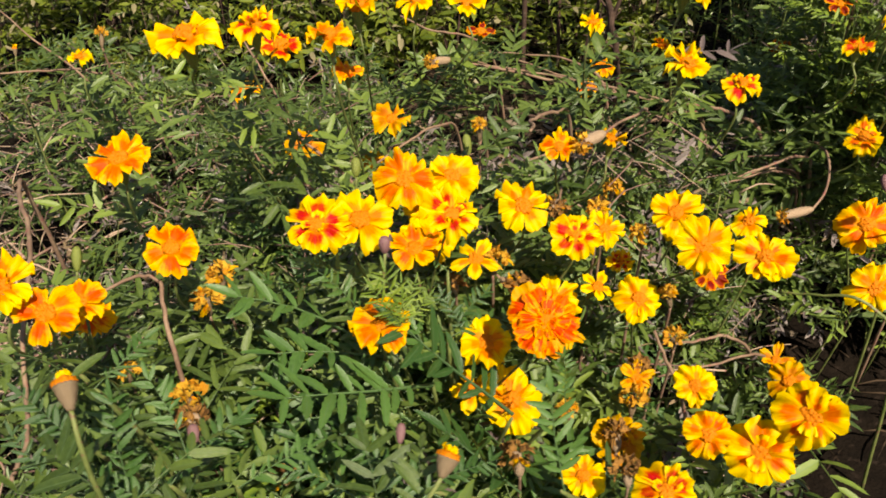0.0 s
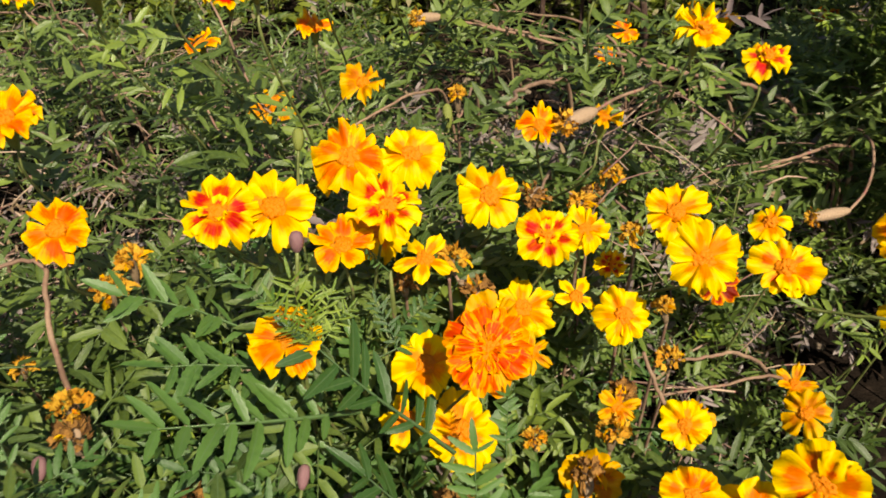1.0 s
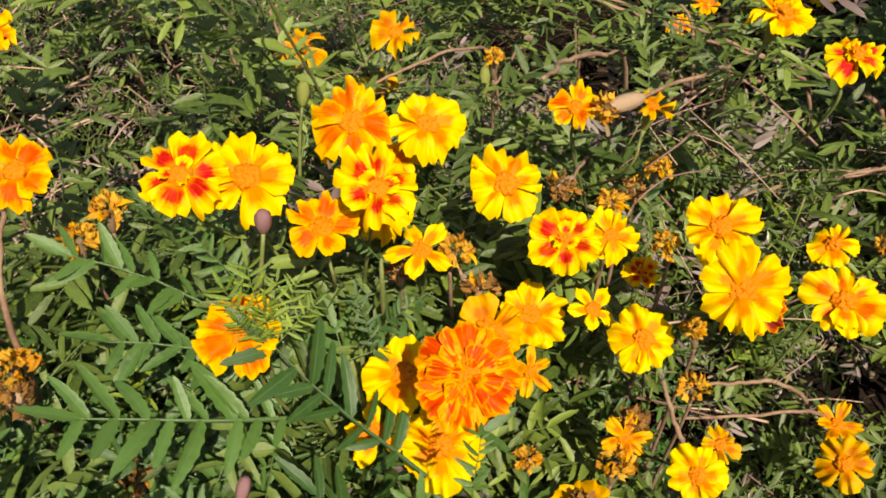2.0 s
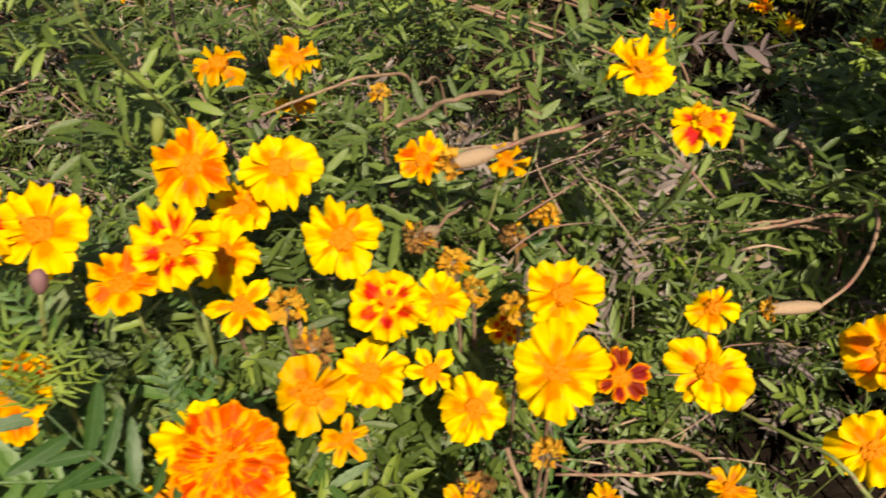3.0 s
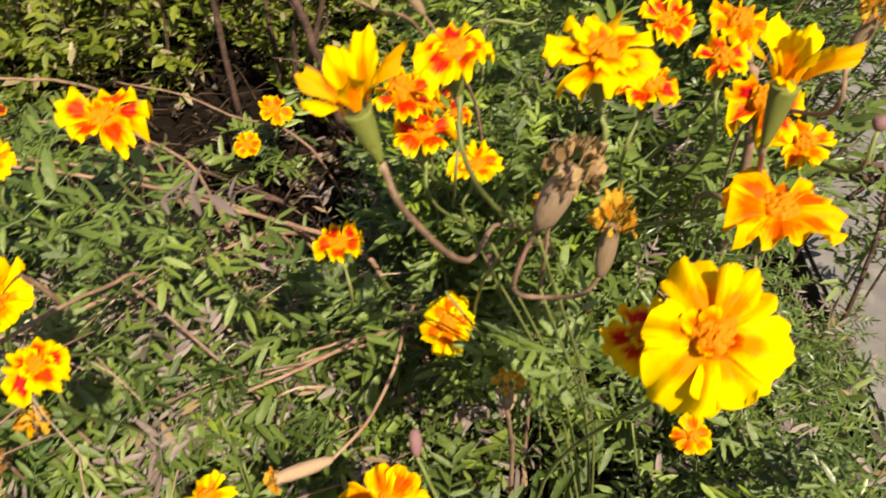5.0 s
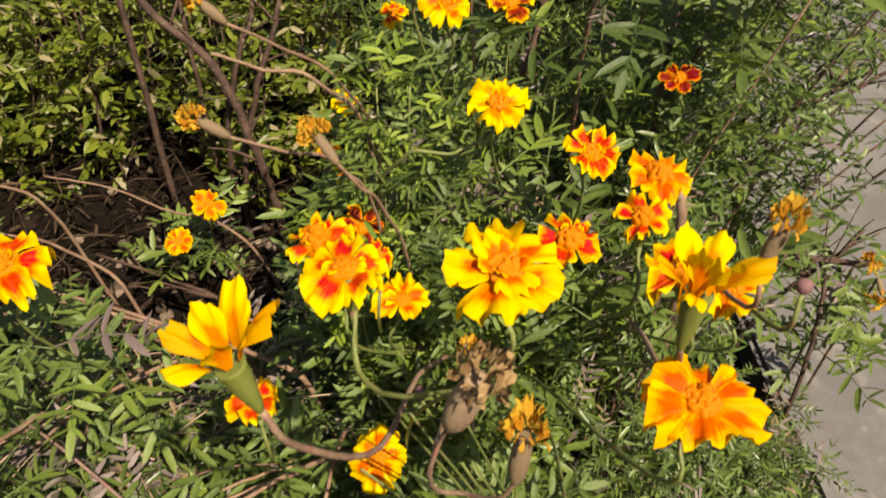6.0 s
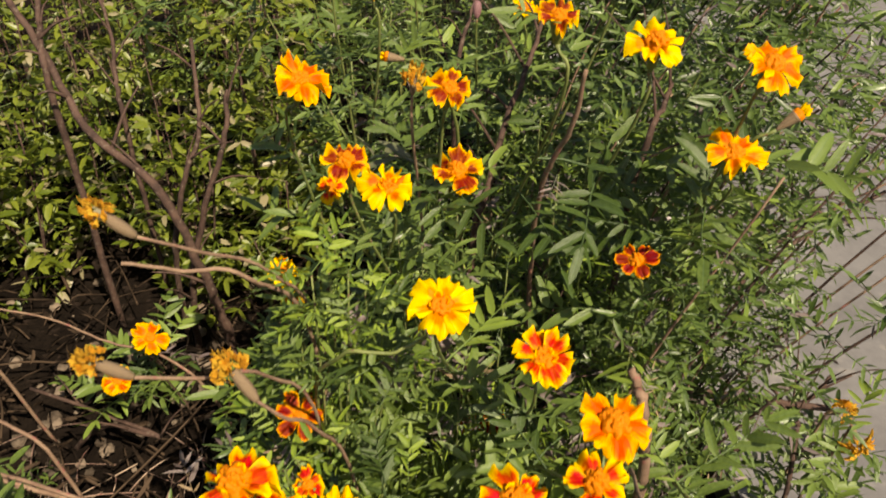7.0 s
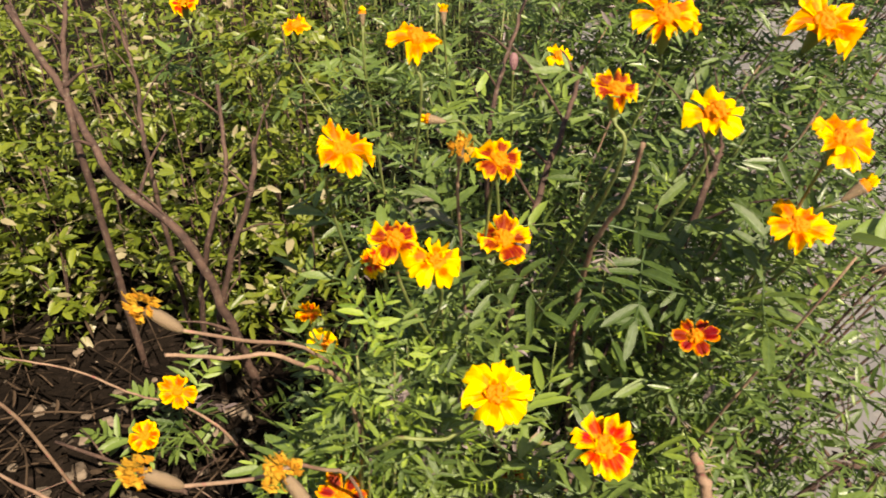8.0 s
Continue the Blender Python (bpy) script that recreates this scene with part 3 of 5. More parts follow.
def opening_marigold(size, points):
    """A half-open flower seen from its side, with upright petals out of a long cup."""
    rng = random.Random(int(abs(points[0][0] * 9 + points[0][1] * 4) * 1000))
    head, neck, end = (Vector(q) for q in points[:3])
    line = bow(down_to_soil(points[2:]), 5)
    foot = line[-1]
    HEADS.append(tuple(head))
    root = thing("opening_marigold", foot, "half-open yellow marigold flower in a long green cup", "marigold", "marigold flowers in the bed")
    n = (neck - end).normalized()
    length = (neck - end).length
    part("calyx", CALYX[0], calyx_mat, root, "ribbed green cup", Matrix.Translation(end - foot) @ upright(n) @ Matrix.Diagonal((size * .50, size * .50, length, 1)))
    for k in range(8):
        s = size * rng.uniform(0.90, 1.2) * (0.55 if k > 5 else 0.72)
        m = Matrix.Translation(neck - foot) @ upright(n) @ Matrix.Rotation(k * 1.05 + rng.uniform(-.2, .2), 4, "Z")
        part("petal", rng.choice(NARROW), PETALS["Y" if k % 3 else "F"], root, "",
             m @ Matrix.Translation((0, size * 0.12, 0)) @ Matrix.Rotation(radians(rng.uniform(42, 88)), 4, "X") @ Matrix.Diagonal((s * .85, s, s, 1)))
    count = len(line)
    stem = part("stem", tube("stem", [q - foot for q in line], [0.0011 + 0.0004 * i / count for i in range(count)], 7), stem_dry, root)
    STEMS.append((stem, foot, line[::-1], points[-1][2] + 0.004))


def twig(style, radius, points):
    """A bare stem; its thick end runs down into the soil."""
    rng = random.Random(int(abs(points[0][0] * 5 + points[0][1] * 3) * 1000))
    points = sorted(points, key=lambda q: -q[2]) if style == "wood" else points
    line = bow(down_to_soil(points), 6)
    foot = line[-1]
    line = [q + Vector((rng.uniform(-1, 1), rng.uniform(-1, 1), rng.uniform(-1, 1))) * radius * 0.35 for q in line]
    name, label, mat = {"dry": ("dry_stem", "dry pinkish-brown plant stem lying among the leaves", stem_dry),
                        "green": ("green_stem", "thin bare green flower stem", stem_green),
                        "wood": ("woody_branch", "dark woody branch of a shrub", stem_wood)}[style]
    root = thing(name, foot, label, "stem" if style != "wood" else "branch")
    count = len(line)
    part("stem", tube("stem", [q - foot for q in line], [radius * (0.65 + 0.5 * i / count) for i in range(count)], 7), mat, root)
    if style == "wood":
        for k in range(2, count - 8, 4):
            a = line[k]
            d = Vector((rng.uniform(-1, 1), rng.uniform(-.6, 1), rng.uniform(0.1, 1))).normalized()
            tip = a + d * rng.uniform(0.03, 0.08)
            side = bow([a, a.lerp(tip, 0.5) + Vector((0, 0, 0.006)), tip], 3)
            part("side_twig", tube("side_twig", [q - foot for q in side], [radius * (0.45 - 0.05 * i) for i in range(len(side))], 5), mat, root)


marigold(-0.128, 0.589, 0.490, "R", 0.047, 8, -75, 0)
marigold(-0.172, 0.563, 0.493, "Y", 0.057, 10, -70, 0)
marigold(-0.135, 0.694, 0.422, "R", 0.045, 12, -77, 0)
marigold(-0.065, 0.547, 0.498, "O", 0.038, 6, -80, 0)
marigold(-0.227, 0.515, 0.421, "O", 0.052, 14, -64, 0)
marigold(-0.183, 0.460, 0.380, "O", 0.047, 15, -66, 0)
marigold(-0.090, 0.767, 0.357, "O", 0.038, 0, -81, 0)
marigold(-0.047, 0.739, 0.318, "F", 0.046, 12, -78, 0)
marigold(-0.151, 0.796, 0.260, "F", 0.055, 15, -65, 0)
marigold(-0.078, 0.792, 0.234, "F", 0.044, 5, -70, 10)
marigold(-0.072, 0.436, 0.415, "R", 0.045, 20, -65, -5)
marigold(-0.044, 0.448, 0.409, "Y", 0.051, 20, -70, 5)
marigold(-0.021, 0.537, 0.380, "O", 0.055, 28, -77, -10)
marigold(0.016, 0.569, 0.361, "Y", 0.051, 25, -82, 10)
marigold(0.017, 0.457, 0.405, "R", 0.048, 18, -79, 5)
marigold(0.071, 0.522, 0.363, "Y", 0.050, 25, -88, 5)
marigold(0.033, 0.474, 0.351, "N", 0.044, 22, -82, 0)
marigold(-0.009, 0.446, 0.385, "O", 0.042, 15, -75, 0)
marigold(0.102, 0.569, 0.386, "O", 0.034, 22, -84, 0)
marigold(0.146, 0.582, 0.385, "F", 0.031, 0, -91, 10)
marigold(0.107, 0.487, 0.360, "R", 0.042, 32, -84, -5)
marigold(0.131, 0.498, 0.357, "Y", 0.034, 22, -88, 12)
marigold(0.189, 0.525, 0.350, "Y", 0.047, 25, -98, 0)
marigold(0.195, 0.463, 0.365, "Y", 0.051, 30, -101, 0)
marigold(0.277, 0.546, 0.284, "B", 0.055, 35, -111, 5)
marigold(0.157, 0.472, 0.308, "Y", 0.041, 38, -93, 5)
marigold(0.076, 0.375, 0.381, "W", 0.052, 32, -71, 0)
marigold(0.094, 0.487, 0.296, "Y", 0.045, 38, -81, 15)
marigold(0.230, 0.538, 0.273, "D", 0.040, 38, -79, 10)
marigold(0.039, 0.406, 0.332, "Y", 0.045, 18, -82, 0)
marigold(0.057, 0.410, 0.267, "Y", 0.053, 25, -85, 0)
marigold(-0.029, 0.385, 0.373, "O", 0.048, 12, -69, -10)
marigold(0.129, 0.492, 0.304, "N", 0.036, 20, -88, 20)
marigold(0.099, 0.435, 0.311, "S", 0.030, 40, -80, 0)
marigold(0.075, 0.452, 0.319, "F", 0.048, 34, -76, 0)
marigold(0.029, 0.388, 0.304, "N", 0.038, 30, -61, -20)
marigold(0.208, 0.619, 0.429, "Y", 0.046, 18, -78, 10)
marigold(0.241, 0.581, 0.431, "R", 0.036, 16, -82, 0)
marigold(0.192, 0.417, 0.270, "Y", 0.036, 35, -111, 0)
marigold(0.183, 0.352, 0.295, "O", 0.038, 35, -113, 10)
marigold(0.243, 0.347, 0.318, "B", 0.052, 40, -121, 0)
marigold(0.216, 0.343, 0.287, "B", 0.050, 38, -118, 0)
marigold(0.138, 0.283, 0.333, "R", 0.042, 20, -110, 0)
marigold(0.142, 0.413, 0.214, "F", 0.050, 35, -105, 0)
marigold(0.098, 0.327, 0.288, "Y", 0.032, 25, -101, 0)
marigold(0.158, 0.451, 0.243, "S", 0.034, 35, -94, 10)
marigold(0.323, 0.570, 0.131, "S", 0.043, 30, -115, 0)
marigold(0.310, 0.512, 0.168, "F", 0.042, 30, -117, 0)
marigold(0.241, 0.543, 0.121, "F", 0.034, 25, -106, 0)
marigold(0.276, 0.599, 0.283, "Y", 0.038, 15, -89, -35)
marigold(0.379, 0.593, 0.279, "O", 0.054, 42, -106, 0)
marigold(0.415, 0.709, 0.298, "B", 0.045, 28, -106, 10)
marigold(0.401, 0.511, 0.407, "S", 0.032, 10, -104, 15)
marigold(0.378, 0.546, 0.245, "Y", 0.052, 38, -108, 0)
marigold(0.363, 0.664, 0.418, "R", 0.028, 10, -85, -5)
marigold(0.399, 0.930, 0.286, "D", 0.038, 10, -94, 0)
marigold(0.230, 0.741, 0.444, "R", 0.055, 12, -69, 0)
marigold(0.150, 0.752, 0.408, "Y", 0.030, 5, -61, 0)
marigold(0.047, 0.921, 0.325, "D", 0.039, 10, -60, 0)
marigold(0.227, 1.131, 0.168, "O", 0.040, 25, -78, 0)
marigold(0.201, 1.087, 0.154, "O", 0.037, 30, -76, 0)
marigold(0.369, 1.179, 0.163, "Y", 0.034, 20, -91, 0)
marigold(0.347, 1.286, 0.125, "O", 0.034, 5, -90, 0)
marigold(0.396, 0.717, 0.471, "R", 0.044, 2, -81, -10)
marigold(0.422, 0.582, 0.579, "R", 0.029, 0, -88, 0)
marigold(0.406, 0.715, 0.447, "R", 0.039, 0, -86, 0)
marigold(0.435, 0.743, 0.402, "B", 0.036, 8, -91, 10)
marigold(0.424, 0.733, 0.446, "R", 0.018, 5, -86, 0)
marigold(0.490, 0.503, 0.535, "Y", 0.050, 30, -115, 5)
marigold(0.481, 0.533, 0.500, "R", 0.031, 10, -108, -15)
marigold(0.536, 0.578, 0.513, "O", 0.046, 8, -117, 10)
marigold(0.467, 0.581, 0.576, "B", 0.042, 12, -99, 0)
marigold(0.510, 0.679, 0.498, "R", 0.035, 8, -105, 5)
marigold(0.542, 0.779, 0.470, "R", 0.038, 16, -105, 10)
marigold(0.551, 0.697, 0.517, "O", 0.036, 6, -113, 5)
marigold(0.538, 0.673, 0.514, "R", 0.029, 6, -112, -5)
marigold(0.548, 0.642, 0.512, "R", 0.040, 8, -116, 0)
marigold(0.587, 0.676, 0.464, "O", 0.034, 15, -117, 0)
marigold(0.492, 0.797, 0.493, "Y", 0.037, 20, -95, 5)
marigold(0.424, 0.939, 0.547, "O", 0.038, 12, -87, 10)
marigold(0.507, 0.904, 0.555, "M", 0.030, 20, -99, 10)
marigold(0.449, 0.861, 0.539, "M", 0.029, 12, -91, -5)
marigold(0.470, 0.879, 0.510, "B", 0.035, 12, -94, 5)
marigold(0.437, 0.902, 0.495, "R", 0.022, 20, -89, -20)
marigold(0.513, 0.921, 0.490, "M", 0.037, 16, -100, 0)
marigold(0.606, 0.844, 0.475, "D", 0.028, 22, -116, -5)
marigold(0.655, 0.859, 0.534, "O", 0.038, 18, -122, 10)
marigold(0.660, 0.851, 0.589, "O", 0.036, 14, -123, 20)
marigold(0.614, 0.891, 0.583, "Y", 0.038, 18, -114, 5)
marigold(0.559, 0.884, 0.604, "M", 0.027, 12, -107, 0)
marigold(0.470, 0.994, 0.587, "O", 0.038, 10, -93, 5)
marigold(0.622, 1.004, 0.588, "O", 0.052, 10, -110, 0)
marigold(0.713, 0.985, 0.587, "O", 0.048, 15, -120, 20)
marigold(0.540, 0.976, 0.187, "D", 0.040, 10, -102, 0)
marigold(0.549, 0.958, 0.210, "D", 0.034, 10, -103, 0)
marigold(0.411, 0.826, 0.385, "D", 0.034, 25, -81, -10)
marigold(0.402, 0.909, 0.427, "Y", 0.023, 25, -83, 0)
marigold(0.362, 1.400, 0.431, "O", 0.036, 15, -85, 0)
marigold(0.230, 1.486, 0.428, "R", 0.042, 15, -77, 0)
marigold(0.607, 1.216, 0.468, "Y", 0.028, 10, -103, 0)
marigold(-0.067, 0.724, 0.445, "Y", 0.048, 2, -82, 0)
marigold(-0.022, 0.840, 0.400, "Y", 0.046, 2, -86, 0)
marigold(0.031, 0.840, 0.396, "Y", 0.046, 2, -90, 0)
marigold(-0.372, 0.799, 0.369, "Y", 0.028, 5, -63, 0)
marigold(-0.201, 0.779, 0.335, "O", 0.038, 10, -74, 0)
marigold(-0.231, 0.342, 0.450, "Y", 0.046, 12, -53, 0)
marigold(-0.208, 0.369, 0.412, "O", 0.038, 20, -58, 0)
marigold(-0.211, 0.339, 0.431, "O", 0.044, 20, -55, 0)
marigold(-0.233, 0.412, 0.362, "O", 0.042, 20, -58, 10)
marigold(0.158, 0.553, 0.279, "R", 0.026, 20, -93, 10)
marigold(0.575, 0.667, 0.225, "O", 0.031, 30, -110, 0)
marigold(-0.003, 0.521, 0.332, "Y", 0.050, 22, -67, 0)
marigold(-0.006, 0.555, 0.336, "Y", 0.044, 20, -68, 0)
dry_head("tan", 0.018, [(0.305, 0.607, 0.276), (0.313, 0.613, 0.275), (0.345, 0.628, 0.271), (0.365, 0.654, 0.272), (0.380, 0.690, 0.276), (0.386, 0.726, 0.273)])
dry_head("tan", 0.020, [(0.114, 0.556, 0.390), (0.120, 0.565, 0.389), (0.139, 0.581, 0.388), (0.156, 0.609, 0.381), (0.175, 0.635, 0.372), (0.201, 0.716, 0.330)])
dry_head("brown", 0.018, [(0.094, 0.556, 0.328), (0.101, 0.563, 0.330), (0.106, 0.585, 0.318), (0.110, 0.610, 0.310)])
dry_head("brown", 0.020, [(0.075, 0.478, 0.305), (0.064, 0.484, 0.312), (0.052, 0.495, 0.311), (0.043, 0.515, 0.304)])
dry_head("tan", 0.020, [(-0.018, 0.843, 0.326), (-0.009, 0.847, 0.323), (0.012, 0.867, 0.314), (0.055, 0.900, 0.289)])
dry_head("orange", 0.018, [(0.338, 0.802, 0.561), (0.344, 0.799, 0.555), (0.356, 0.799, 0.542), (0.377, 0.813, 0.521), (0.405, 0.846, 0.477)])
dry_head("orange", 0.018, [(0.341, 0.739, 0.533), (0.348, 0.736, 0.528), (0.361, 0.737, 0.517), (0.382, 0.756, 0.494), (0.405, 0.785, 0.462)])
dry_head("orange", 0.021, [(0.395, 0.744, 0.519), (0.400, 0.740, 0.514), (0.409, 0.733, 0.502), (0.418, 0.740, 0.482), (0.428, 0.758, 0.452)])
dry_head("tan", 0.022, [(0.463, 0.573, 0.544), (0.460, 0.574, 0.533), (0.451, 0.578, 0.505), (0.448, 0.582, 0.492), (0.444, 0.589, 0.463)])
dry_head("orange", 0.019, [(0.474, 0.567, 0.528), (0.474, 0.564, 0.518), (0.471, 0.559, 0.499), (0.466, 0.560, 0.489), (0.457, 0.571, 0.475), (0.444, 0.588, 0.462)])
dry_head("orange", 0.016, [(0.553, 0.592, 0.589), (0.549, 0.587, 0.580), (0.545, 0.586, 0.565), (0.548, 0.592, 0.541)])
dry_head("orange", 0.018, [(0.447, 0.604, 0.391), (0.445, 0.597, 0.385), (0.444, 0.594, 0.369), (0.447, 0.602, 0.337)])
dry_head("orange", 0.022, [(-0.175, 0.482, 0.326), (-0.174, 0.473, 0.316), (-0.175, 0.472, 0.300)])
dry_head("orange", 0.018, [(-0.170, 0.509, 0.323), (-0.170, 0.502, 0.315), (-0.171, 0.500, 0.298)])
dry_head("orange", 0.022, [(-0.173, 0.396, 0.312), (-0.170, 0.388, 0.303), (-0.169, 0.383, 0.285)])
dry_head("brown", 0.020, [(-0.165, 0.378, 0.307), (-0.167, 0.377, 0.292), (-0.171, 0.380, 0.269)])
dry_head("brown", 0.020, [(0.162, 0.474, 0.246), (0.161, 0.464, 0.237), (0.160, 0.460, 0.218)])
dry_head("orange", 0.020, [(0.157, 0.450, 0.236), (0.155, 0.442, 0.229), (0.154, 0.438, 0.212)])
dry_head("brown", 0.022, [(0.137, 0.421, 0.234), (0.137, 0.411, 0.225), (0.138, 0.406, 0.208)])
dry_head("brown", 0.020, [(0.054, 0.351, 0.295), (0.056, 0.346, 0.285), (0.059, 0.344, 0.265)])
dry_head("brown", 0.018, [(-0.113, 0.384, 0.239), (-0.112, 0.375, 0.232), (-0.112, 0.373, 0.217)])
dry_head("brown", 0.020, [(0.134, 0.361, 0.263), (0.133, 0.354, 0.257), (0.135, 0.350, 0.242)])
dry_head("orange", 0.016, [(0.129, 0.538, 0.358), (0.129, 0.532, 0.349), (0.131, 0.533, 0.334)])
dry_head("orange", 0.016, [(0.165, 0.537, 0.333), (0.165, 0.531, 0.325), (0.168, 0.530, 0.309)])
dry_head("orange", 0.015, [(0.188, 0.517, 0.284), (0.189, 0.511, 0.277), (0.193, 0.510, 0.262)])
dry_head("orange", 0.014, [(0.104, 0.446, 0.223), (0.104, 0.441, 0.218), (0.105, 0.440, 0.205)])
dry_head("orange", 0.014, [(-0.242, 0.454, 0.270), (-0.241, 0.449, 0.265), (-0.244, 0.449, 0.252)])
dry_head("orange", 0.016, [(-0.357, 0.838, 0.386), (-0.357, 0.833, 0.375), (-0.358, 0.827, 0.362)])
dry_head("orange", 0.013, [(0.040, 0.683, 0.348), (0.040, 0.679, 0.341), (0.040, 0.679, 0.323)])
dry_head("brown", 0.014, [(0.016, 0.493, 0.321), (0.016, 0.487, 0.315), (0.017, 0.489, 0.302)])
dry_head("orange", 0.016, [(0.197, 0.502, 0.245), (0.197, 0.499, 0.237), (0.198, 0.498, 0.224)])
dry_head("orange", 0.018, [(0.489, 0.919, 0.558), (0.488, 0.920, 0.550), (0.487, 0.921, 0.541)])
dry_head("orange", 0.023, [(0.845, 0.893, 0.209), (0.845, 0.901, 0.215), (0.842, 0.911, 0.226)])
dry_head("orange", 0.019, [(0.837, 0.912, 0.243), (0.833, 0.916, 0.239), (0.824, 0.922, 0.230)])
dry_head("brown", 0.016, [(0.143, 0.629, 0.286), (0.147, 0.626, 0.282), (0.150, 0.630, 0.271)])
dry_head("orange", 0.018, [(0.164, 0.653, 0.289), (0.164, 0.649, 0.285), (0.162, 0.649, 0.271)])
dry_head("orange", 0.018, [(0.046, 0.496, 0.338), (0.048, 0.491, 0.333), (0.046, 0.489, 0.320)])
dry_head("orange", 0.016, [(0.134, 0.558, 0.310), (0.137, 0.552, 0.304), (0.138, 0.551, 0.290)])
dry_head("tan", 0.014, [(0.466, 0.703, 0.415), (0.468, 0.698, 0.409), (0.473, 0.699, 0.395)])
flower_bud("opening", 0.019, [(-0.145, 0.238, 0.488), (-0.139, 0.224, 0.479), (-0.136, 0.215, 0.463), (-0.136, 0.213, 0.434)])
flower_bud("opening", 0.020, [(0.019, 0.237, 0.434), (0.014, 0.226, 0.426), (0.004, 0.218, 0.409)])
flower_bud("purple", 0.011, [(-0.139, 0.319, 0.355), (-0.137, 0.310, 0.348), (-0.138, 0.300, 0.326)])
flower_bud("purple", 0.012, [(-0.026, 0.422, 0.413), (-0.026, 0.418, 0.402), (-0.029, 0.411, 0.370)])
flower_bud("olive", 0.013, [(-0.063, 0.579, 0.373), (-0.063, 0.570, 0.360), (-0.065, 0.561, 0.331)])
flower_bud("olive", 0.014, [(0.027, 0.724, 0.304), (0.029, 0.712, 0.286), (0.028, 0.716, 0.258)])
flower_bud("purple", 0.012, [(0.396, 0.621, 0.312), (0.397, 0.610, 0.301), (0.403, 0.604, 0.284)])
flower_bud("opening", 0.013, [(0.696, 0.871, 0.550), (0.682, 0.871, 0.537), (0.669, 0.879, 0.517)])
flower_bud("purple", 0.012, [(0.555, 1.152, 0.500), (0.554, 1.146, 0.487), (0.555, 1.153, 0.456)])
flower_bud("purple", 0.011, [(0.598, 0.642, 0.502), (0.596, 0.638, 0.497), (0.595, 0.642, 0.472)])
flower_bud("purple", 0.010, [(-0.017, 0.340, 0.327), (-0.018, 0.330, 0.319), (-0.022, 0.318, 0.298)])
flower_bud("olive", 0.012, [(-0.268, 0.489, 0.359), (-0.268, 0.477, 0.344), (-0.272, 0.473, 0.325)])
flower_bud("opening", 0.012, [(0.434, 1.315, 0.479), (0.434, 1.309, 0.463), (0.433, 1.302, 0.423)])
flower_bud("opening", 0.013, [(0.516, 1.359, 0.461), (0.516, 1.351, 0.442), (0.518, 1.354, 0.400)])
flower_bud("purple", 0.010, [(0.441, 0.742, 0.328), (0.444, 0.734, 0.319), (0.450, 0.731, 0.300)])
flower_bud("opening", 0.012, [(0.471, 1.006, 0.525), (0.487, 1.003, 0.523), (0.502, 1.007, 0.512)])
flower_bud("opening", 0.010, [(-0.457, 0.837, 0.364), (-0.457, 0.832, 0.353), (-0.462, 0.832, 0.333)])
opening_marigold(0.024, [(0.395, 0.545, 0.588), (0.396, 0.544, 0.582), (0.401, 0.543, 0.565), (0.407, 0.551, 0.537), (0.426, 0.597, 0.469)])
opening_marigold(0.026, [(0.526, 0.579, 0.570), (0.524, 0.578, 0.563), (0.523, 0.578, 0.539), (0.535, 0.601, 0.503), (0.542, 0.617, 0.470)])
twig("dry", 0.0022, [(0.005, 0.878, 0.311), (0.077, 0.892, 0.286), (0.165, 0.899, 0.258), (0.247, 0.870, 0.253), (0.326, 0.833, 0.254)])
twig("dry", 0.0018, [(-0.056, 1.053, 0.288), (-0.017, 1.061, 0.262), (0.033, 1.086, 0.239)])
twig("dry", 0.0020, [(0.084, 0.682, 0.298), (0.118, 0.713, 0.287), (0.168, 0.766, 0.264), (0.248, 0.855, 0.235)])
twig("dry", 0.0018, [(0.290, 0.669, 0.284), (0.328, 0.698, 0.274), (0.368, 0.732, 0.260)])
twig("dry", 0.0020, [(0.081, 0.593, 0.385), (0.086, 0.630, 0.368), (0.088, 0.674, 0.347), (0.115, 0.718, 0.329)])
twig("dry", 0.0018, [(0.026, 0.891, 0.298), (0.099, 0.911, 0.275), (0.166, 0.901, 0.263), (0.269, 0.864, 0.250)])
twig("dry", 0.0018, [(0.196, 0.744, 0.285), (0.226, 0.795, 0.270), (0.274, 0.833, 0.258)])
twig("dry", 0.0017, [(0.203, 0.544, 0.140), (0.266, 0.562, 0.139), (0.307, 0.575, 0.135)])
twig("dry", 0.0019, [(0.216, 0.554, 0.174), (0.245, 0.568, 0.164), (0.274, 0.581, 0.155)])
twig("dry", 0.0020, [(0.174, 0.480, 0.264), (0.186, 0.474, 0.236), (0.197, 0.470, 0.211)])
twig("dry", 0.0017, [(-0.206, 0.827, 0.366), (-0.175, 0.785, 0.334), (-0.141, 0.730, 0.305), (-0.087, 0.679, 0.283)])
twig("dry", 0.0016, [(0.047, 0.980, 0.268), (0.110, 0.975, 0.264), (0.163, 0.947, 0.265)])
twig("dry", 0.0020, [(-0.231, 0.275, 0.358), (-0.239, 0.318, 0.354), (-0.263, 0.381, 0.368), (-0.296, 0.480, 0.370), (-0.348, 0.573, 0.353)])
twig("dry", 0.0018, [(-0.238, 0.443, 0.351), (-0.215, 0.458, 0.354), (-0.196, 0.453, 0.352), (-0.190, 0.433, 0.342)])
twig("dry", 0.0015, [(-0.535, 0.970, 0.348), (-0.484, 0.929, 0.328), (-0.423, 0.888, 0.303)])
twig("dry", 0.0015, [(-0.473, 0.817, 0.341), (-0.423, 0.840, 0.331), (-0.392, 0.852, 0.322)])
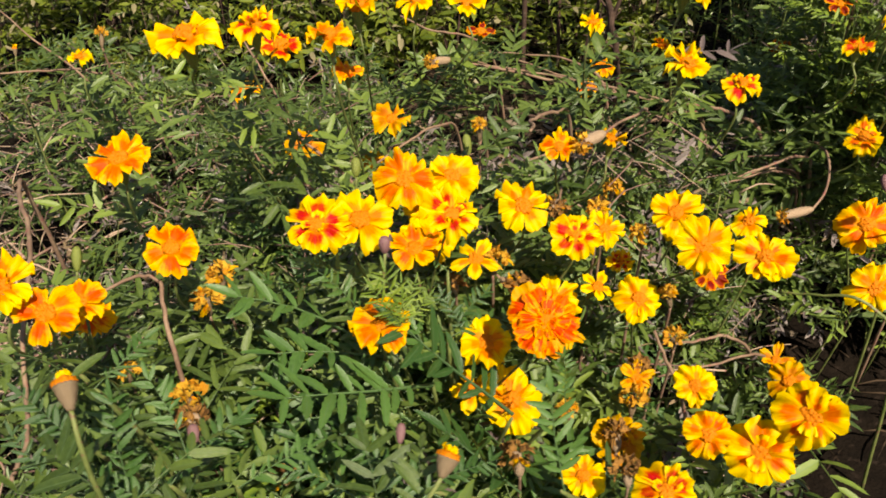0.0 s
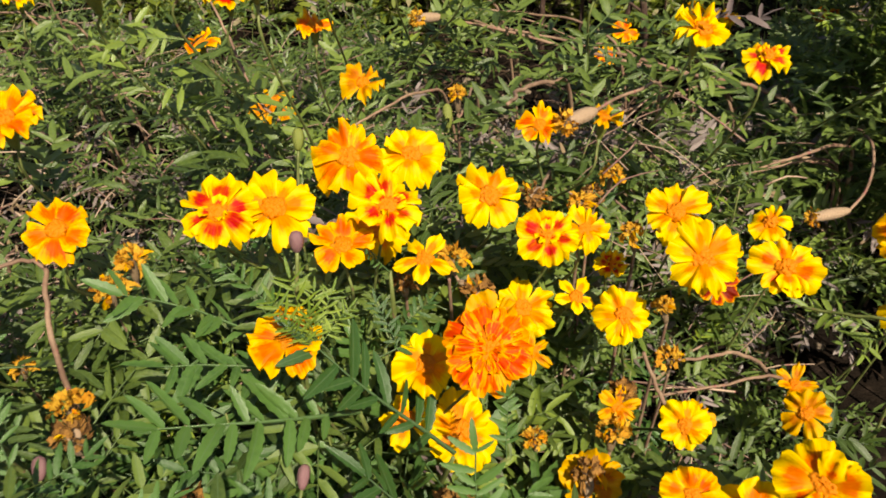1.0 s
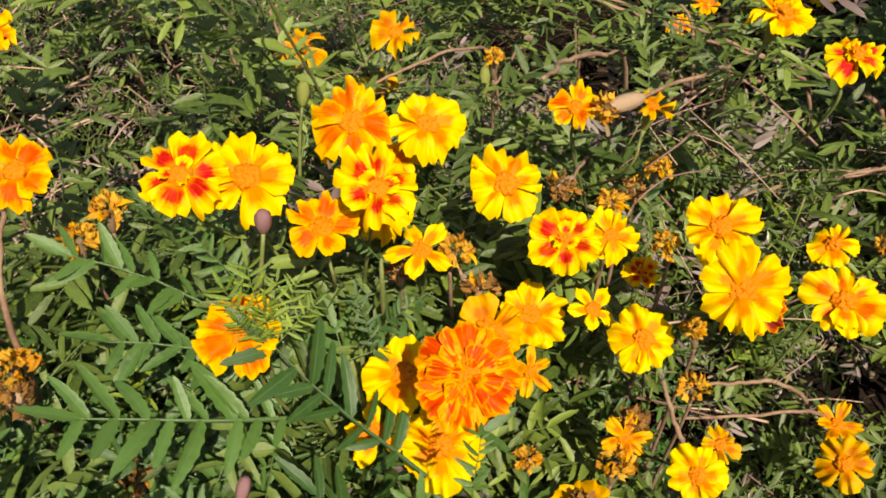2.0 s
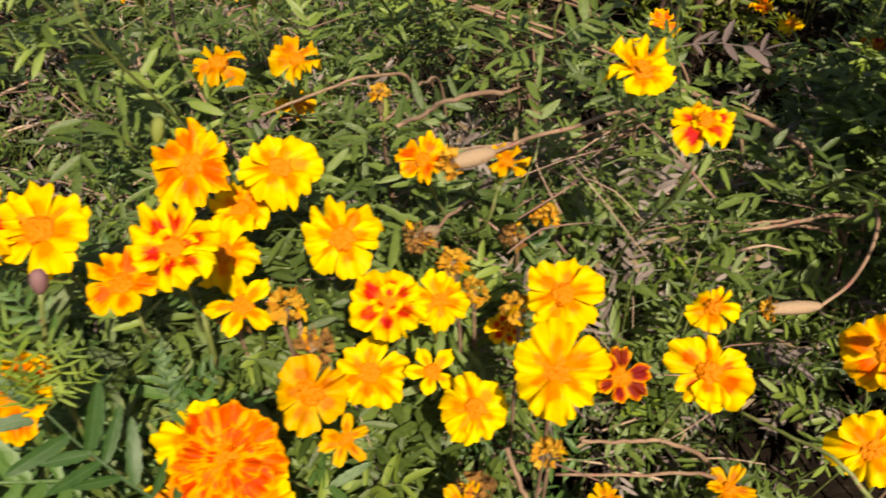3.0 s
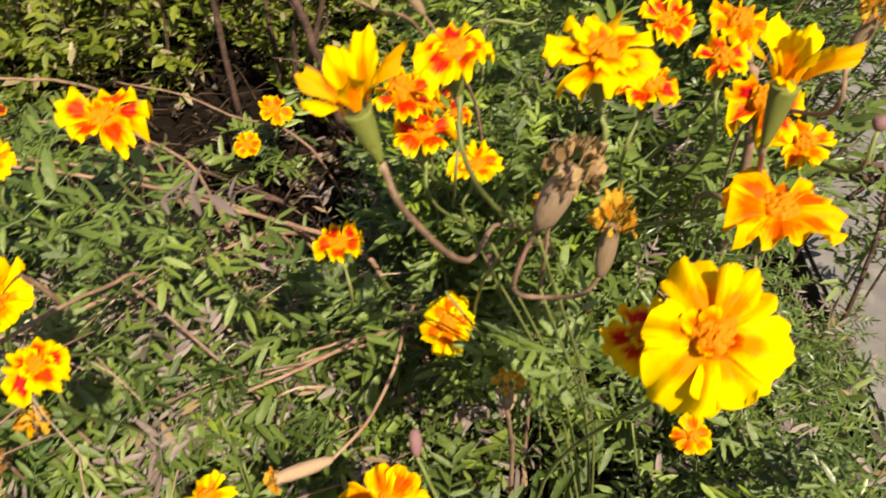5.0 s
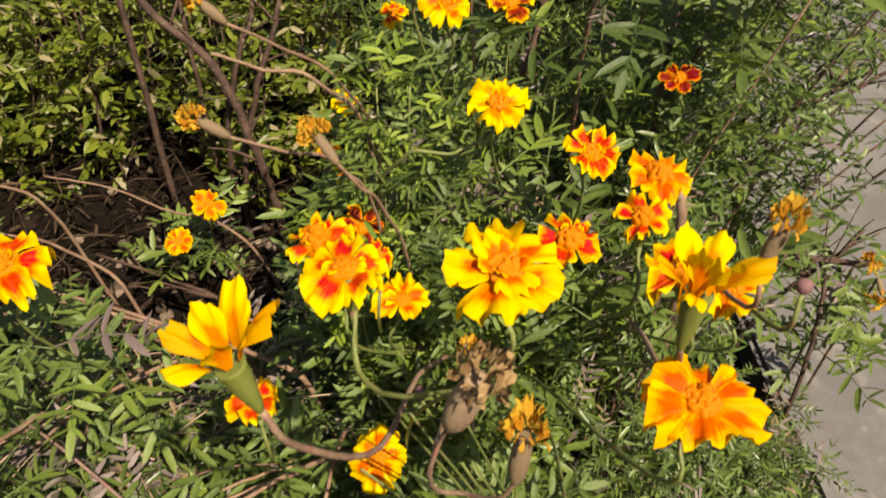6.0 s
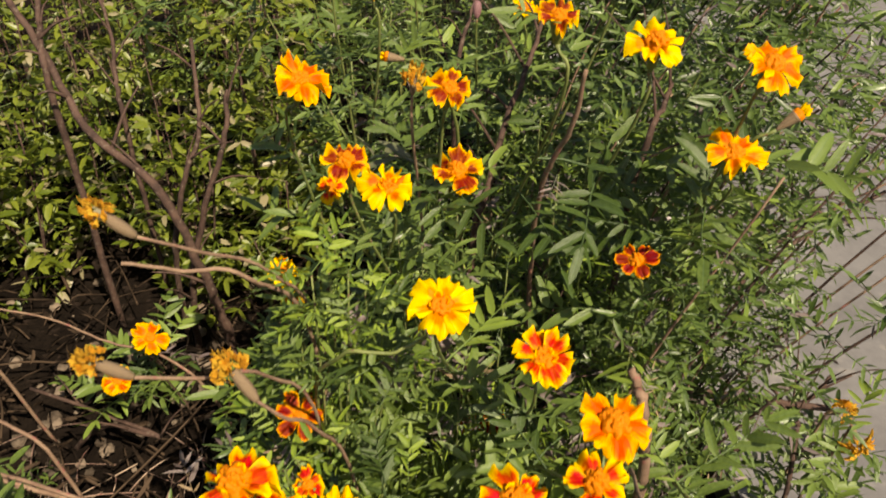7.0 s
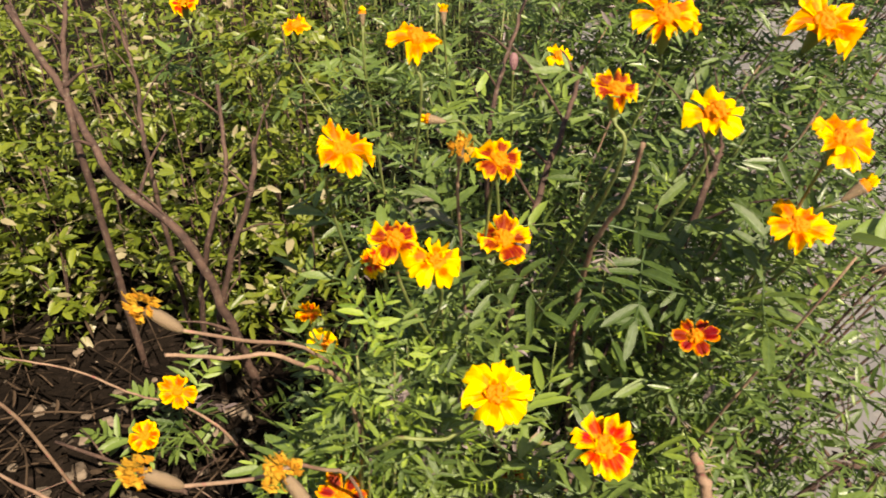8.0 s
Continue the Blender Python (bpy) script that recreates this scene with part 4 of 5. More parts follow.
twig("dry", 0.0016, [(0.304, 0.735, 0.232), (0.352, 0.748, 0.236)])
twig("dry", 0.0016, [(-0.208, 0.769, 0.286), (-0.181, 0.730, 0.265), (-0.139, 0.708, 0.259)])
twig("dry", 0.0016, [(-0.080, 0.854, 0.192), (-0.048, 0.903, 0.196), (-0.032, 0.933, 0.198)])
twig("dry", 0.0016, [(-0.061, 0.695, 0.292), (-0.035, 0.739, 0.286), (-0.003, 0.791, 0.275)])
twig("dry", 0.0015, [(0.040, 0.690, 0.311), (0.045, 0.730, 0.305), (0.047, 0.764, 0.295)])
twig("dry", 0.0016, [(0.287, 0.711, 0.244), (0.320, 0.723, 0.244), (0.353, 0.741, 0.237)])
twig("green", 0.0016, [(0.309, 0.574, 0.218), (0.333, 0.554, 0.231), (0.361, 0.531, 0.244)])
twig("green", 0.0013, [(0.486, 0.805, 0.463), (0.466, 0.802, 0.455), (0.440, 0.806, 0.451)])
twig("dry", 0.0014, [(0.344, 0.805, 0.523), (0.366, 0.821, 0.503), (0.395, 0.836, 0.483)])
twig("dry", 0.0019, [(0.576, 0.883, 0.571), (0.576, 0.896, 0.533), (0.571, 0.912, 0.500), (0.569, 0.933, 0.459)])
twig("dry", 0.0016, [(0.029, 1.208, 0.157), (0.109, 1.187, 0.151), (0.175, 1.159, 0.136), (0.230, 1.136, 0.137)])
twig("dry", 0.0035, [(0.593, 0.791, 0.444), (0.596, 0.785, 0.434), (0.599, 0.778, 0.424)])
twig("wood", 0.0055, [(0.055, 1.437, 0.450), (0.112, 1.373, 0.380), (0.162, 1.307, 0.312), (0.233, 1.266, 0.253), (0.261, 1.250, 0.157)])
twig("wood", 0.0040, [(0.103, 1.485, 0.436), (0.106, 1.429, 0.407), (0.116, 1.373, 0.377)])
twig("wood", 0.0040, [(0.313, 1.318, 0.344), (0.305, 1.287, 0.295), (0.276, 1.271, 0.227), (0.251, 1.264, 0.145)])
twig("wood", 0.0035, [(0.270, 1.391, 0.369), (0.276, 1.322, 0.303), (0.257, 1.286, 0.255), (0.239, 1.279, 0.199)])
twig("wood", 0.0030, [(0.142, 1.511, 0.411), (0.170, 1.440, 0.357), (0.178, 1.392, 0.325)])
twig("wood", 0.0040, [(0.827, 1.005, 0.375), (0.812, 1.022, 0.347), (0.735, 1.006, 0.307), (0.680, 0.982, 0.285), (0.649, 0.957, 0.250)])
twig("wood", 0.0045, [(0.837, 0.932, 0.223), (0.800, 0.943, 0.206), (0.745, 0.969, 0.195), (0.689, 0.987, 0.210), (0.634, 0.991, 0.219)])
twig("wood", 0.0025, [(0.842, 0.954, 0.242), (0.821, 0.944, 0.220), (0.800, 0.941, 0.205)])
twig("wood", 0.0022, [(0.796, 0.963, 0.219), (0.806, 0.930, 0.215), (0.804, 0.920, 0.206)])
twig("wood", 0.0025, [(0.897, 1.048, 0.361), (0.850, 1.038, 0.341), (0.804, 1.023, 0.320)])
twig("wood", 0.0030, [(0.551, 1.039, 0.389), (0.566, 1.064, 0.429), (0.589, 1.102, 0.461), (0.612, 1.154, 0.483)])
twig("wood", 0.0025, [(0.542, 1.177, 0.433), (0.563, 1.225, 0.468), (0.585, 1.276, 0.494)])
twig("wood", 0.0030, [(0.553, 0.868, 0.309), (0.588, 0.956, 0.310), (0.618, 1.009, 0.315)])
twig("wood", 0.0030, [(0.086, 1.144, 0.092), (0.175, 1.095, 0.079), (0.230, 1.073, 0.083)])
twig("wood", 0.0025, [(0.639, 0.943, 0.490), (0.653, 0.961, 0.507), (0.660, 0.975, 0.514)])


# ---- leaves ----
def leaflet_arrays(rng, length, width, rows):
    """A lance-shaped toothed leaflet along +y, folded along its rib."""
    ts = {6: (0, 0.10, 0.19, 0.30, 0.38, 0.49, 0.57, 0.68, 0.76, 0.86, 0.92), 2: (0, 0.24, 0.66), 3: (0, 0.20, 0.52, 0.82), 4: (0, 0.12, 0.36, 0.62, 0.85)}[rows]
    bend, fold = rng.uniform(-0.05, 0.28), rng.uniform(0.14, 0.50)
    verts, uvs = [], []
    for i, t in enumerate(ts):
        w = width * 0.5 * (0.10 + 0.90 * math.sin(math.pi * min(1.0, 0.02 + 0.95 * t ** 0.82)) ** 0.72) * ((1.10, 0.90) if rows == 6 else (1.05, 0.95))[1 - i % 2]
        z = -bend * length * t * t
        for u in (-1, 0, 1):
            verts.append((u * w, t * length - (0.025 * length if u and i % 2 else 0), z + abs(u) * w * fold))
            uvs.append((0.5 + 0.5 * u, t))
    verts.append((0, length, -bend * length))
    uvs.append((0.5, 1))
    tris = []
    for i in range(len(ts) - 1):
        for k in (0, 1):
            a, b, c, d = i * 3 + k, i * 3 + k + 1, i * 3 + k + 4, i * 3 + k + 3
            tris += [(a, b, c), (a, c, d)]
    e = (len(ts) - 1) * 3
    tris += [(e, e + 1, e + 3), (e + 1, e + 2, e + 3)]
    return np.array(verts), np.array(tris), np.array(uvs)


def compound_leaf(seed, pairs, leaflet, width, rows, droop=0.18):
    """A pinnate leaf of length 1 along +y, face up: leaflets in pairs on a thin rachis."""
    rng = random.Random(seed)
    calm = 0.5 if rows == 6 else 1.0
    verts, tris, uvs, count = [], [], [], 0
    line = lambda s: Vector((0.03 * math.sin(s * 4 + seed), s, 0.06 * s - droop * s * s))
    spots = []
    for k in range(pairs):
        s = 0.22 + 0.68 * k / max(pairs - 1, 1)
        size = leaflet * (0.62 + 0.55 * math.sin(math.pi * (0.18 + 0.66 * k / max(pairs - 1, 1))))
        for sign in (-1, 1):
            if rng.random() > 0.07:
                spots.append((s + rng.uniform(-.035, .035), sign * rng.uniform(40, 72), size * rng.uniform(0.68, 1.22)))
    spots.append((0.93, rng.uniform(-8, 8), leaflet * 1.1))
    for s, angle, size in spots:
        v, f, t = leaflet_arrays(rng, size, size * width * rng.uniform(0.85, 1.15), rows)
        m = Matrix.Translation(line(s)) @ Matrix.Rotation(-radians(angle), 4, "Z") @ Matrix.Rotation(radians(rng.uniform(-28, 32) * calm), 4, "X") @ Matrix.Rotation(radians(rng.uniform(-45, 45) * calm), 4, "Y")
        m = np.array(m)
        verts.append(v @ m[:3, :3].T + m[:3, 3])
        tris.append(f + count)
        uvs.append(t)
        count += len(v)
    at = (0, 0.45, 0.93) if rows == 2 else (0, 0.25, 0.5, 0.75, 0.95)
    v, f = tube_arrays([line(s) for s in at], [0.014 - 0.009 * s for s in at], 3)
    f = [(a, b, c) for q in f[:-2] for a, b, c in ((q[0], q[1], q[2]), (q[0], q[2], q[3]))]
    verts.append(np.array(v))
    tris.append(np.array(f) + count)
    uvs.append(np.full((len(v), 2), 0.5))
    return np.concatenate(verts), np.concatenate(tris), np.concatenate(uvs)


def leaf_mesh(name, arrays):
    return mesh(name, arrays[0], arrays[1], arrays[2])


LARGE = [leaf_mesh("leaf", compound_leaf(s, 6, 0.30, 0.24, 6, 0.10 + 0.08 * (s % 3))) for s in range(6)]
WIDE = [leaf_mesh("leaf", compound_leaf(90 + s, 8, 0.215, 0.25, 6, 0.08 + 0.10 * (s % 3))) for s in range(6)]
FINE = [leaf_mesh("leaf", compound_leaf(20 + s, 5 + s % 2, 0.31, 0.26, 3, 0.05 + 0.12 * (s % 4))) for s in range(9)]
ROUGH = [compound_leaf(50 + s, 5, 0.31, 0.22, 2, 0.05 + 0.12 * (s % 4)) for s in range(10)]
YOUNG_LEAF = leaf_mesh("leaf", compound_leaf(140, 7, 0.24, 0.15, 6, 0.02))
THREAD = [compound_leaf(120 + s, 6, 0.30, 0.13, 2, 0.02 + 0.10 * (s % 4)) for s in range(5)]
OVAL = [compound_leaf(70 + s, 4, 0.32, 0.38, 2, 0.05 + 0.12 * (s % 4)) for s in range(6)]


def canopy(x, y):
    """The height of the foliage over the soil."""
    def hill(cx, cy, rx, ry, h):
        return h * math.exp(-((x - cx) / rx) ** 2 - ((y - cy) / ry) ** 2)
    z = 0.25 + hill(-0.10, 0.30, 0.22, 0.16, 0.07) + hill(0.50, 0.68, 0.15, 0.20, 0.17) + hill(0.58, 0.95, 0.15, 0.16, 0.30)
    z += hill(0.43, 0.90, 0.10, 0.10, 0.13) - hill(0.27, 0.49, 0.13, 0.10, 0.27) - hill(0.12, 0.42, 0.06, 0.06, 0.16) - hill(0.38, 0.50, 0.10, 0.09, 0.19) - hill(0.34, 0.41, 0.12, 0.09, 0.14) - hill(0.45, 0.65, 0.12, 0.14, 0.26) - hill(-0.38, 0.70, 0.13, 0.11, 0.18) + hill(0.17, 0.65, 0.12, 0.10, 0.13) - hill(0.52, 0.57, 0.12, 0.12, 0.25) + hill(0.62, 0.58, 0.06, 0.06, 0.24) - hill(0.19, 1.10, 0.26, 0.19, 0.34)
    z += hill(0.67, 1.14, 0.13, 0.18, 0.18) + hill(0.78, 1.40, 0.18, 0.16, 0.18) - hill(0.88, 1.02, 0.14, 0.17, 0.25)
    if y > 1.30:
        z += min((y - 1.30) / 0.30, 1) * 0.28
    return max(z + 0.03 * noise.noise((x * 9, y * 9, 2.0)), 0.03)


def pose_of(at, along, up, size):
    """A pose that lays a leaf's +y along a way with its face to up."""
    y = Vector(along).normalized()
    x = y.cross(Vector(up)).normalized()
    z = x.cross(y)
    return Matrix(((x.x * size, y.x * size, z.x * size, at[0]), (x.y * size, y.y * size, z.y * size, at[1]), (x.z * size, y.z * size, z.z * size, at[2]), (0, 0, 0, 1)))


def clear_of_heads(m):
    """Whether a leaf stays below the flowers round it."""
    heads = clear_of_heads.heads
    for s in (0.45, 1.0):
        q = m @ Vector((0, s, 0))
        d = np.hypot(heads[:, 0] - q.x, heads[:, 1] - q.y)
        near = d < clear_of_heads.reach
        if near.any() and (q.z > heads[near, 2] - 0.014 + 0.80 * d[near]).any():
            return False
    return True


FAR = {True: [], False: []}                      # the plants too far off to tell apart, joined at the end


def plant(x, y, rng, detail, bush=False, far=False, low=1.0):
    """One plant: shoots out of one foot, with opposite leaves up each of them; low: its share of the foliage's height."""
    foot = Vector((x, y, 0.0))
    height = canopy(x, y)
    if height < 0.05:
        return
    front = detail and x < 0.12 and y < 0.46
    name, label, category = (("shrub", "dense yellow-green small-leaved shrub behind the flowers", "shrub") if bush
                             else ("marigold_plant", "leafy green marigold plant with feathery divided leaves", "plant"))
    shoots, leaves, owner = [], [], []
    dead = 0.08 + 0.28 * math.exp(-((x + 0.45) / 0.16) ** 2 - ((y - 0.66) / 0.25) ** 2) + 0.30 * math.exp(-((x - 0.22) / 0.2) ** 2 - ((y - 0.82) / 0.2) ** 2)
    if x < 0.20 and y < 0.52:
        dead *= 0.0 if front else 0.4
    lush = 0.5 if x < 0.28 and y < 0.64 else 0.0
    tender = low < 1 or (x > 0.45 and y > 0.75 and rng.random() < 0.42)       # plants of fine young leaves
    for k in range(rng.choice((3, 4, 4, 5))):
        a, out = rng.uniform(0, 6.28), abs(rng.gauss(0, 0.045)) + 0.012
        tip = Vector((x + math.cos(a) * out, y + math.sin(a) * out, 0))
        if tip.x > EDGE - 0.06 + (0.14 if y > 0.85 else 0) and y < 1.5:
            continue
        tip.z = max(canopy(tip.x, tip.y), 0.04) * rng.uniform(0.86 if tip.x < 0.34 and 0.54 < tip.y < 0.9 else 0.72, 1.03) * low
        line = bow([foot, foot.lerp(tip, 0.5) + Vector((math.cos(a), math.sin(a), 0)) * 0.010, tip], 5)
        thick, highest, first = rng.uniform(0.0008, 0.0012), 0, len(leaves)
        size = (rng.uniform(0.075, 0.105) if front else rng.uniform(0.042, 0.072)) if not bush else rng.uniform(0.05, 0.085)
        if not (detail or bush or far) and x > 0.35:
            size *= 0.72
        turn, nodes = rng.uniform(0, 3.14), (6 if bush and y < 1.65 else 3 if bush else 4 if far and y > 1.9 else 5 if tip.z > 0.2 else 3) if detail or far else 3 if x < -0.28 else 9 if x > 0.35 else 6
        for i in range(nodes):
            s = (0.12 if bush else 0.42) + (0.88 if bush else 0.58) * (i + rng.uniform(0, 0.5)) / nodes
            step_at = min(int(s * (len(line) - 1)), len(line) - 1)
            at = line[step_at]
            turn += 1.57 + rng.uniform(-0.4, 0.4)
            for flip in (0, 3.14):
                w = turn + flip + rng.uniform(-0.3, 0.3)
                lift = rng.uniform(-0.30, 0.75) + (0.5 if s > 0.9 else 0)
                along = Vector((math.cos(w), math.sin(w), lift))
                tip_by = 0.35 if detail else 0.6
                up = Vector((rng.uniform(-tip_by, tip_by), rng.uniform(-tip_by, tip_by), 1))
                m = pose_of(at, along, up, size * (1.05 - 0.35 * s) * rng.uniform(0.85, 1.2))
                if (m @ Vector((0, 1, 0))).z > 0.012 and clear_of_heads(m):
                    leaves.append(m)
                    owner.append(len(shoots))
                    highest = max(highest, step_at)
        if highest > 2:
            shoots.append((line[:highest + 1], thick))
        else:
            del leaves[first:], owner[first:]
    if not shoots or not leaves:
        return
    if far:
        FAR[bush].append((shoots, [(rng.choice(OVAL if bush else ROUGH), m) for m in leaves]))
        return
    root = thing(name, foot, label, category, "shrubs behind the bed" if bush else "marigold plants in the bed")
    back = Matrix.Translation(-foot)
    if detail:
        stems = [part("stem", tube("stem", [q - foot for q in line], [radius * (1.2 - 0.5 * i / len(line)) for i in range(len(line))], 5), stem_green, root)
                 for line, radius in shoots]
        for m, k in zip(leaves, owner):
            part("leaf", rng.choice(LARGE if front else FINE), leaf_dry if rng.random() < dead else leaf_tip if rng.random() < 0.04 else leaf_spray if front or rng.random() < lush else leaf_near, stems[k], "", back @ m)
    else:
        verts, faces, count = [], [], 0
        for line, radius in shoots:
            v, f = tube_arrays([q - foot for q in line], [radius * (1.2 - 0.9 * i / len(line)) for i in range(len(line))], 4)
            verts += v
            faces += [tuple(i + count for i in q) for q in f]
            count += len(v)
        part("stem", mesh("stem", verts, faces), stem_wood if bush else stem_green, root)["kind"] = "stuff"
        live, dried = [], []
        for m in leaves:
            (dried if rng.random() < dead and not bush else live).append((rng.choice(OVAL if bush else THREAD if tender and low == 1 else ROUGH), m))
        for kind_of, label_of, mat, some in (("foliage", "", leaf_bush if bush else leaf_tip if tender and low == 1 else leaf_far, live),
                                             ("dead_foliage", "withered grey-mauve leaves", leaf_dry, dried)):
            if some:
                part(kind_of, joined(kind_of, some, back), mat, root, label_of)["kind"] = "stuff"


def joined(name, leaves, back=Matrix()):
    """Many leaves, each with its pose, as one mesh."""
    verts, faces, uvs, count = [], [], [], 0
    for (v, f, t), m in leaves:
        k = np.array(back @ m)
        verts.append(v @ k[:3, :3].T + k[:3, 3])
        faces.append(f + count)
        uvs.append(t)
        count += len(v)
    return mesh(name, np.concatenate(verts), np.concatenate(faces), np.concatenate(uvs))


def far_plants():
    for bush, name, label, category in ((True, "shrub_foliage", "dense yellow-green small-leaved shrubs behind the flowers", "shrubs"),
                                        (False, "bed_foliage", "thick green marigold foliage further off in the bed", "foliage")):
        verts, faces, uvs, count = [], [], [], 0
        stalks, rods = [], []
        for shoots, leaves in FAR[bush]:
            for (v, f, t), m in leaves:
                k = np.array(m)
                verts.append(v @ k[:3, :3].T + k[:3, 3])
                faces.append(f + count)
                uvs.append(t)
                count += len(v)
            for line, radius in shoots:
                v, f = tube_arrays(line[::2], [radius * 1.3] * len(line[::2]), 4)
                rods += [tuple(i + len(stalks) for i in q) for q in f]
                stalks += v
        ob = new(name, mesh(name, np.concatenate(verts), np.concatenate(faces), np.concatenate(uvs)))
        ob.data.materials.append(leaf_bush if bush else leaf_far)
        tagged(ob, label, category, "", "stuff")
        part("stem", mesh("stem", stalks, rods), stem_wood if bush else stem_green, ob)["kind"] = "stuff"


def plants():
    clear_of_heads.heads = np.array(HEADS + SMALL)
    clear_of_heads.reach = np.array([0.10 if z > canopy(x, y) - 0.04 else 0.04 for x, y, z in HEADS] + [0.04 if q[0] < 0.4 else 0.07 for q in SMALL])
    rng = random.Random(77)
    step = 0.086
    y = 0.22
    while y < 1.22:
        x = -0.62
        while x < EDGE - 0.05:
            px, py = x + rng.uniform(-.03, .03), y + rng.uniform(-.03, .03)
            if (px > 0.12 or py > 0.46 or rng.random() < 0.72) and (px < 0.36 or py > 0.74 or rng.random() < 0.65) and (px < 0.62 or py > 0.40) and (px < (0.60 if 0.8 < py < 1.12 else 0.66) or py > 1.25):
                plant(px, py, rng, -0.25 < px < 0.68 and py < 0.74)
            x += step
        y += step
    y = 0.56
    while y < 0.98:
        x = -0.16
        while x < 0.36:
            plant(x + rng.uniform(-.03, .03), y + rng.uniform(-.03, .03), rng, False, low=0.86)
            x += step
        y += step
    step = 0.105
    y = 0.30
    while y < 2.6:
        x = -0.85
        while x < (EDGE + 0.02 if y < 2.2 else 2.4):
            px, py = x + rng.uniform(-.05, .05), y + rng.uniform(-.05, .05)
            if (py > 1.22 or px < -0.62) and (py < 2.15 or px > 0.3) and (px < EDGE - 0.05 or py > 2.3) and not (py < 1.36 and px < 0.40):
                plant(px, py, rng, False, py > 1.30 and px < 0.42, True)
            x += step
        y += step
    rng = random.Random(15)                      # lower plants between the flowers and the pavement
    step = 0.070
    y = 0.62
    while y < 0.92:
        x = 0.63
        while x < 0.80:
            plant(x + rng.uniform(-.025, .025), y + rng.uniform(-.025, .025), rng, False, low=0.94 if x < 0.70 else 0.5)
            x += step
        y += step


def stem_leaves():
    """Leaves up the flower stems, well under the heads."""
    rng = random.Random(31)
    for stem, foot, line, top in STEMS:
        turn = rng.uniform(0, 6.28)
        span = []
        for q in line:
            if 0.06 < q.z < top and (not span or (q - span[-1]).length > 0.014):
                span.append(q)
        for at in span[-4 if foot.y < 0.62 and foot.x > 0.12 else -7:]:
            turn += 1.4
            if at.x > 0.37 and 0.45 < at.y < 0.70 and at.z < 0.46 and rng.random() < 0.85:
                continue
            for flip in (0, 3.14):
                along = Vector((math.cos(turn + flip), math.sin(turn + flip), rng.uniform(-0.1, 0.5)))
                m = pose_of(at, along, Vector((rng.uniform(-.3, .3), rng.uniform(-.3, .3), 1)), rng.uniform(0.045, 0.075))
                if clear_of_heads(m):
                    part("leaf", rng.choice(FINE), leaf_near, stem, "", Matrix.Translation(-foot) @ m)


def spray(root, foot, base, tip, size):
    """One large leaf from base to tip, on a short stalk from the plant's foot."""
    base, tip = Vector(base), Vector(tip)
    m = pose_of(base, tip - base, Vector((0.05, -0.15, 1)), (tip - base).length)
    part("leaf", WIDE[size % len(WIDE)], leaf_spray, root, "", Matrix.Translation(-foot) @ m)
    line = bow([foot, foot.lerp(base, 0.6) + Vector((0.01, 0.012, 0.02)), base], 4)
    part("stem", tube("stem", [q - foot for q in line], [0.0017] * (len(line) - 1) + [0.0011], 6), stem_green, root)


YOUNG = [(-0.030, 0.385, 0.399), (-0.023, 0.395, 0.403), (-0.022, 0.375, 0.393), (-0.007, 0.403, 0.386), (0.001, 0.399, 0.379), (-0.015, 0.401, 0.388), (-0.013, 0.383, 0.394)]


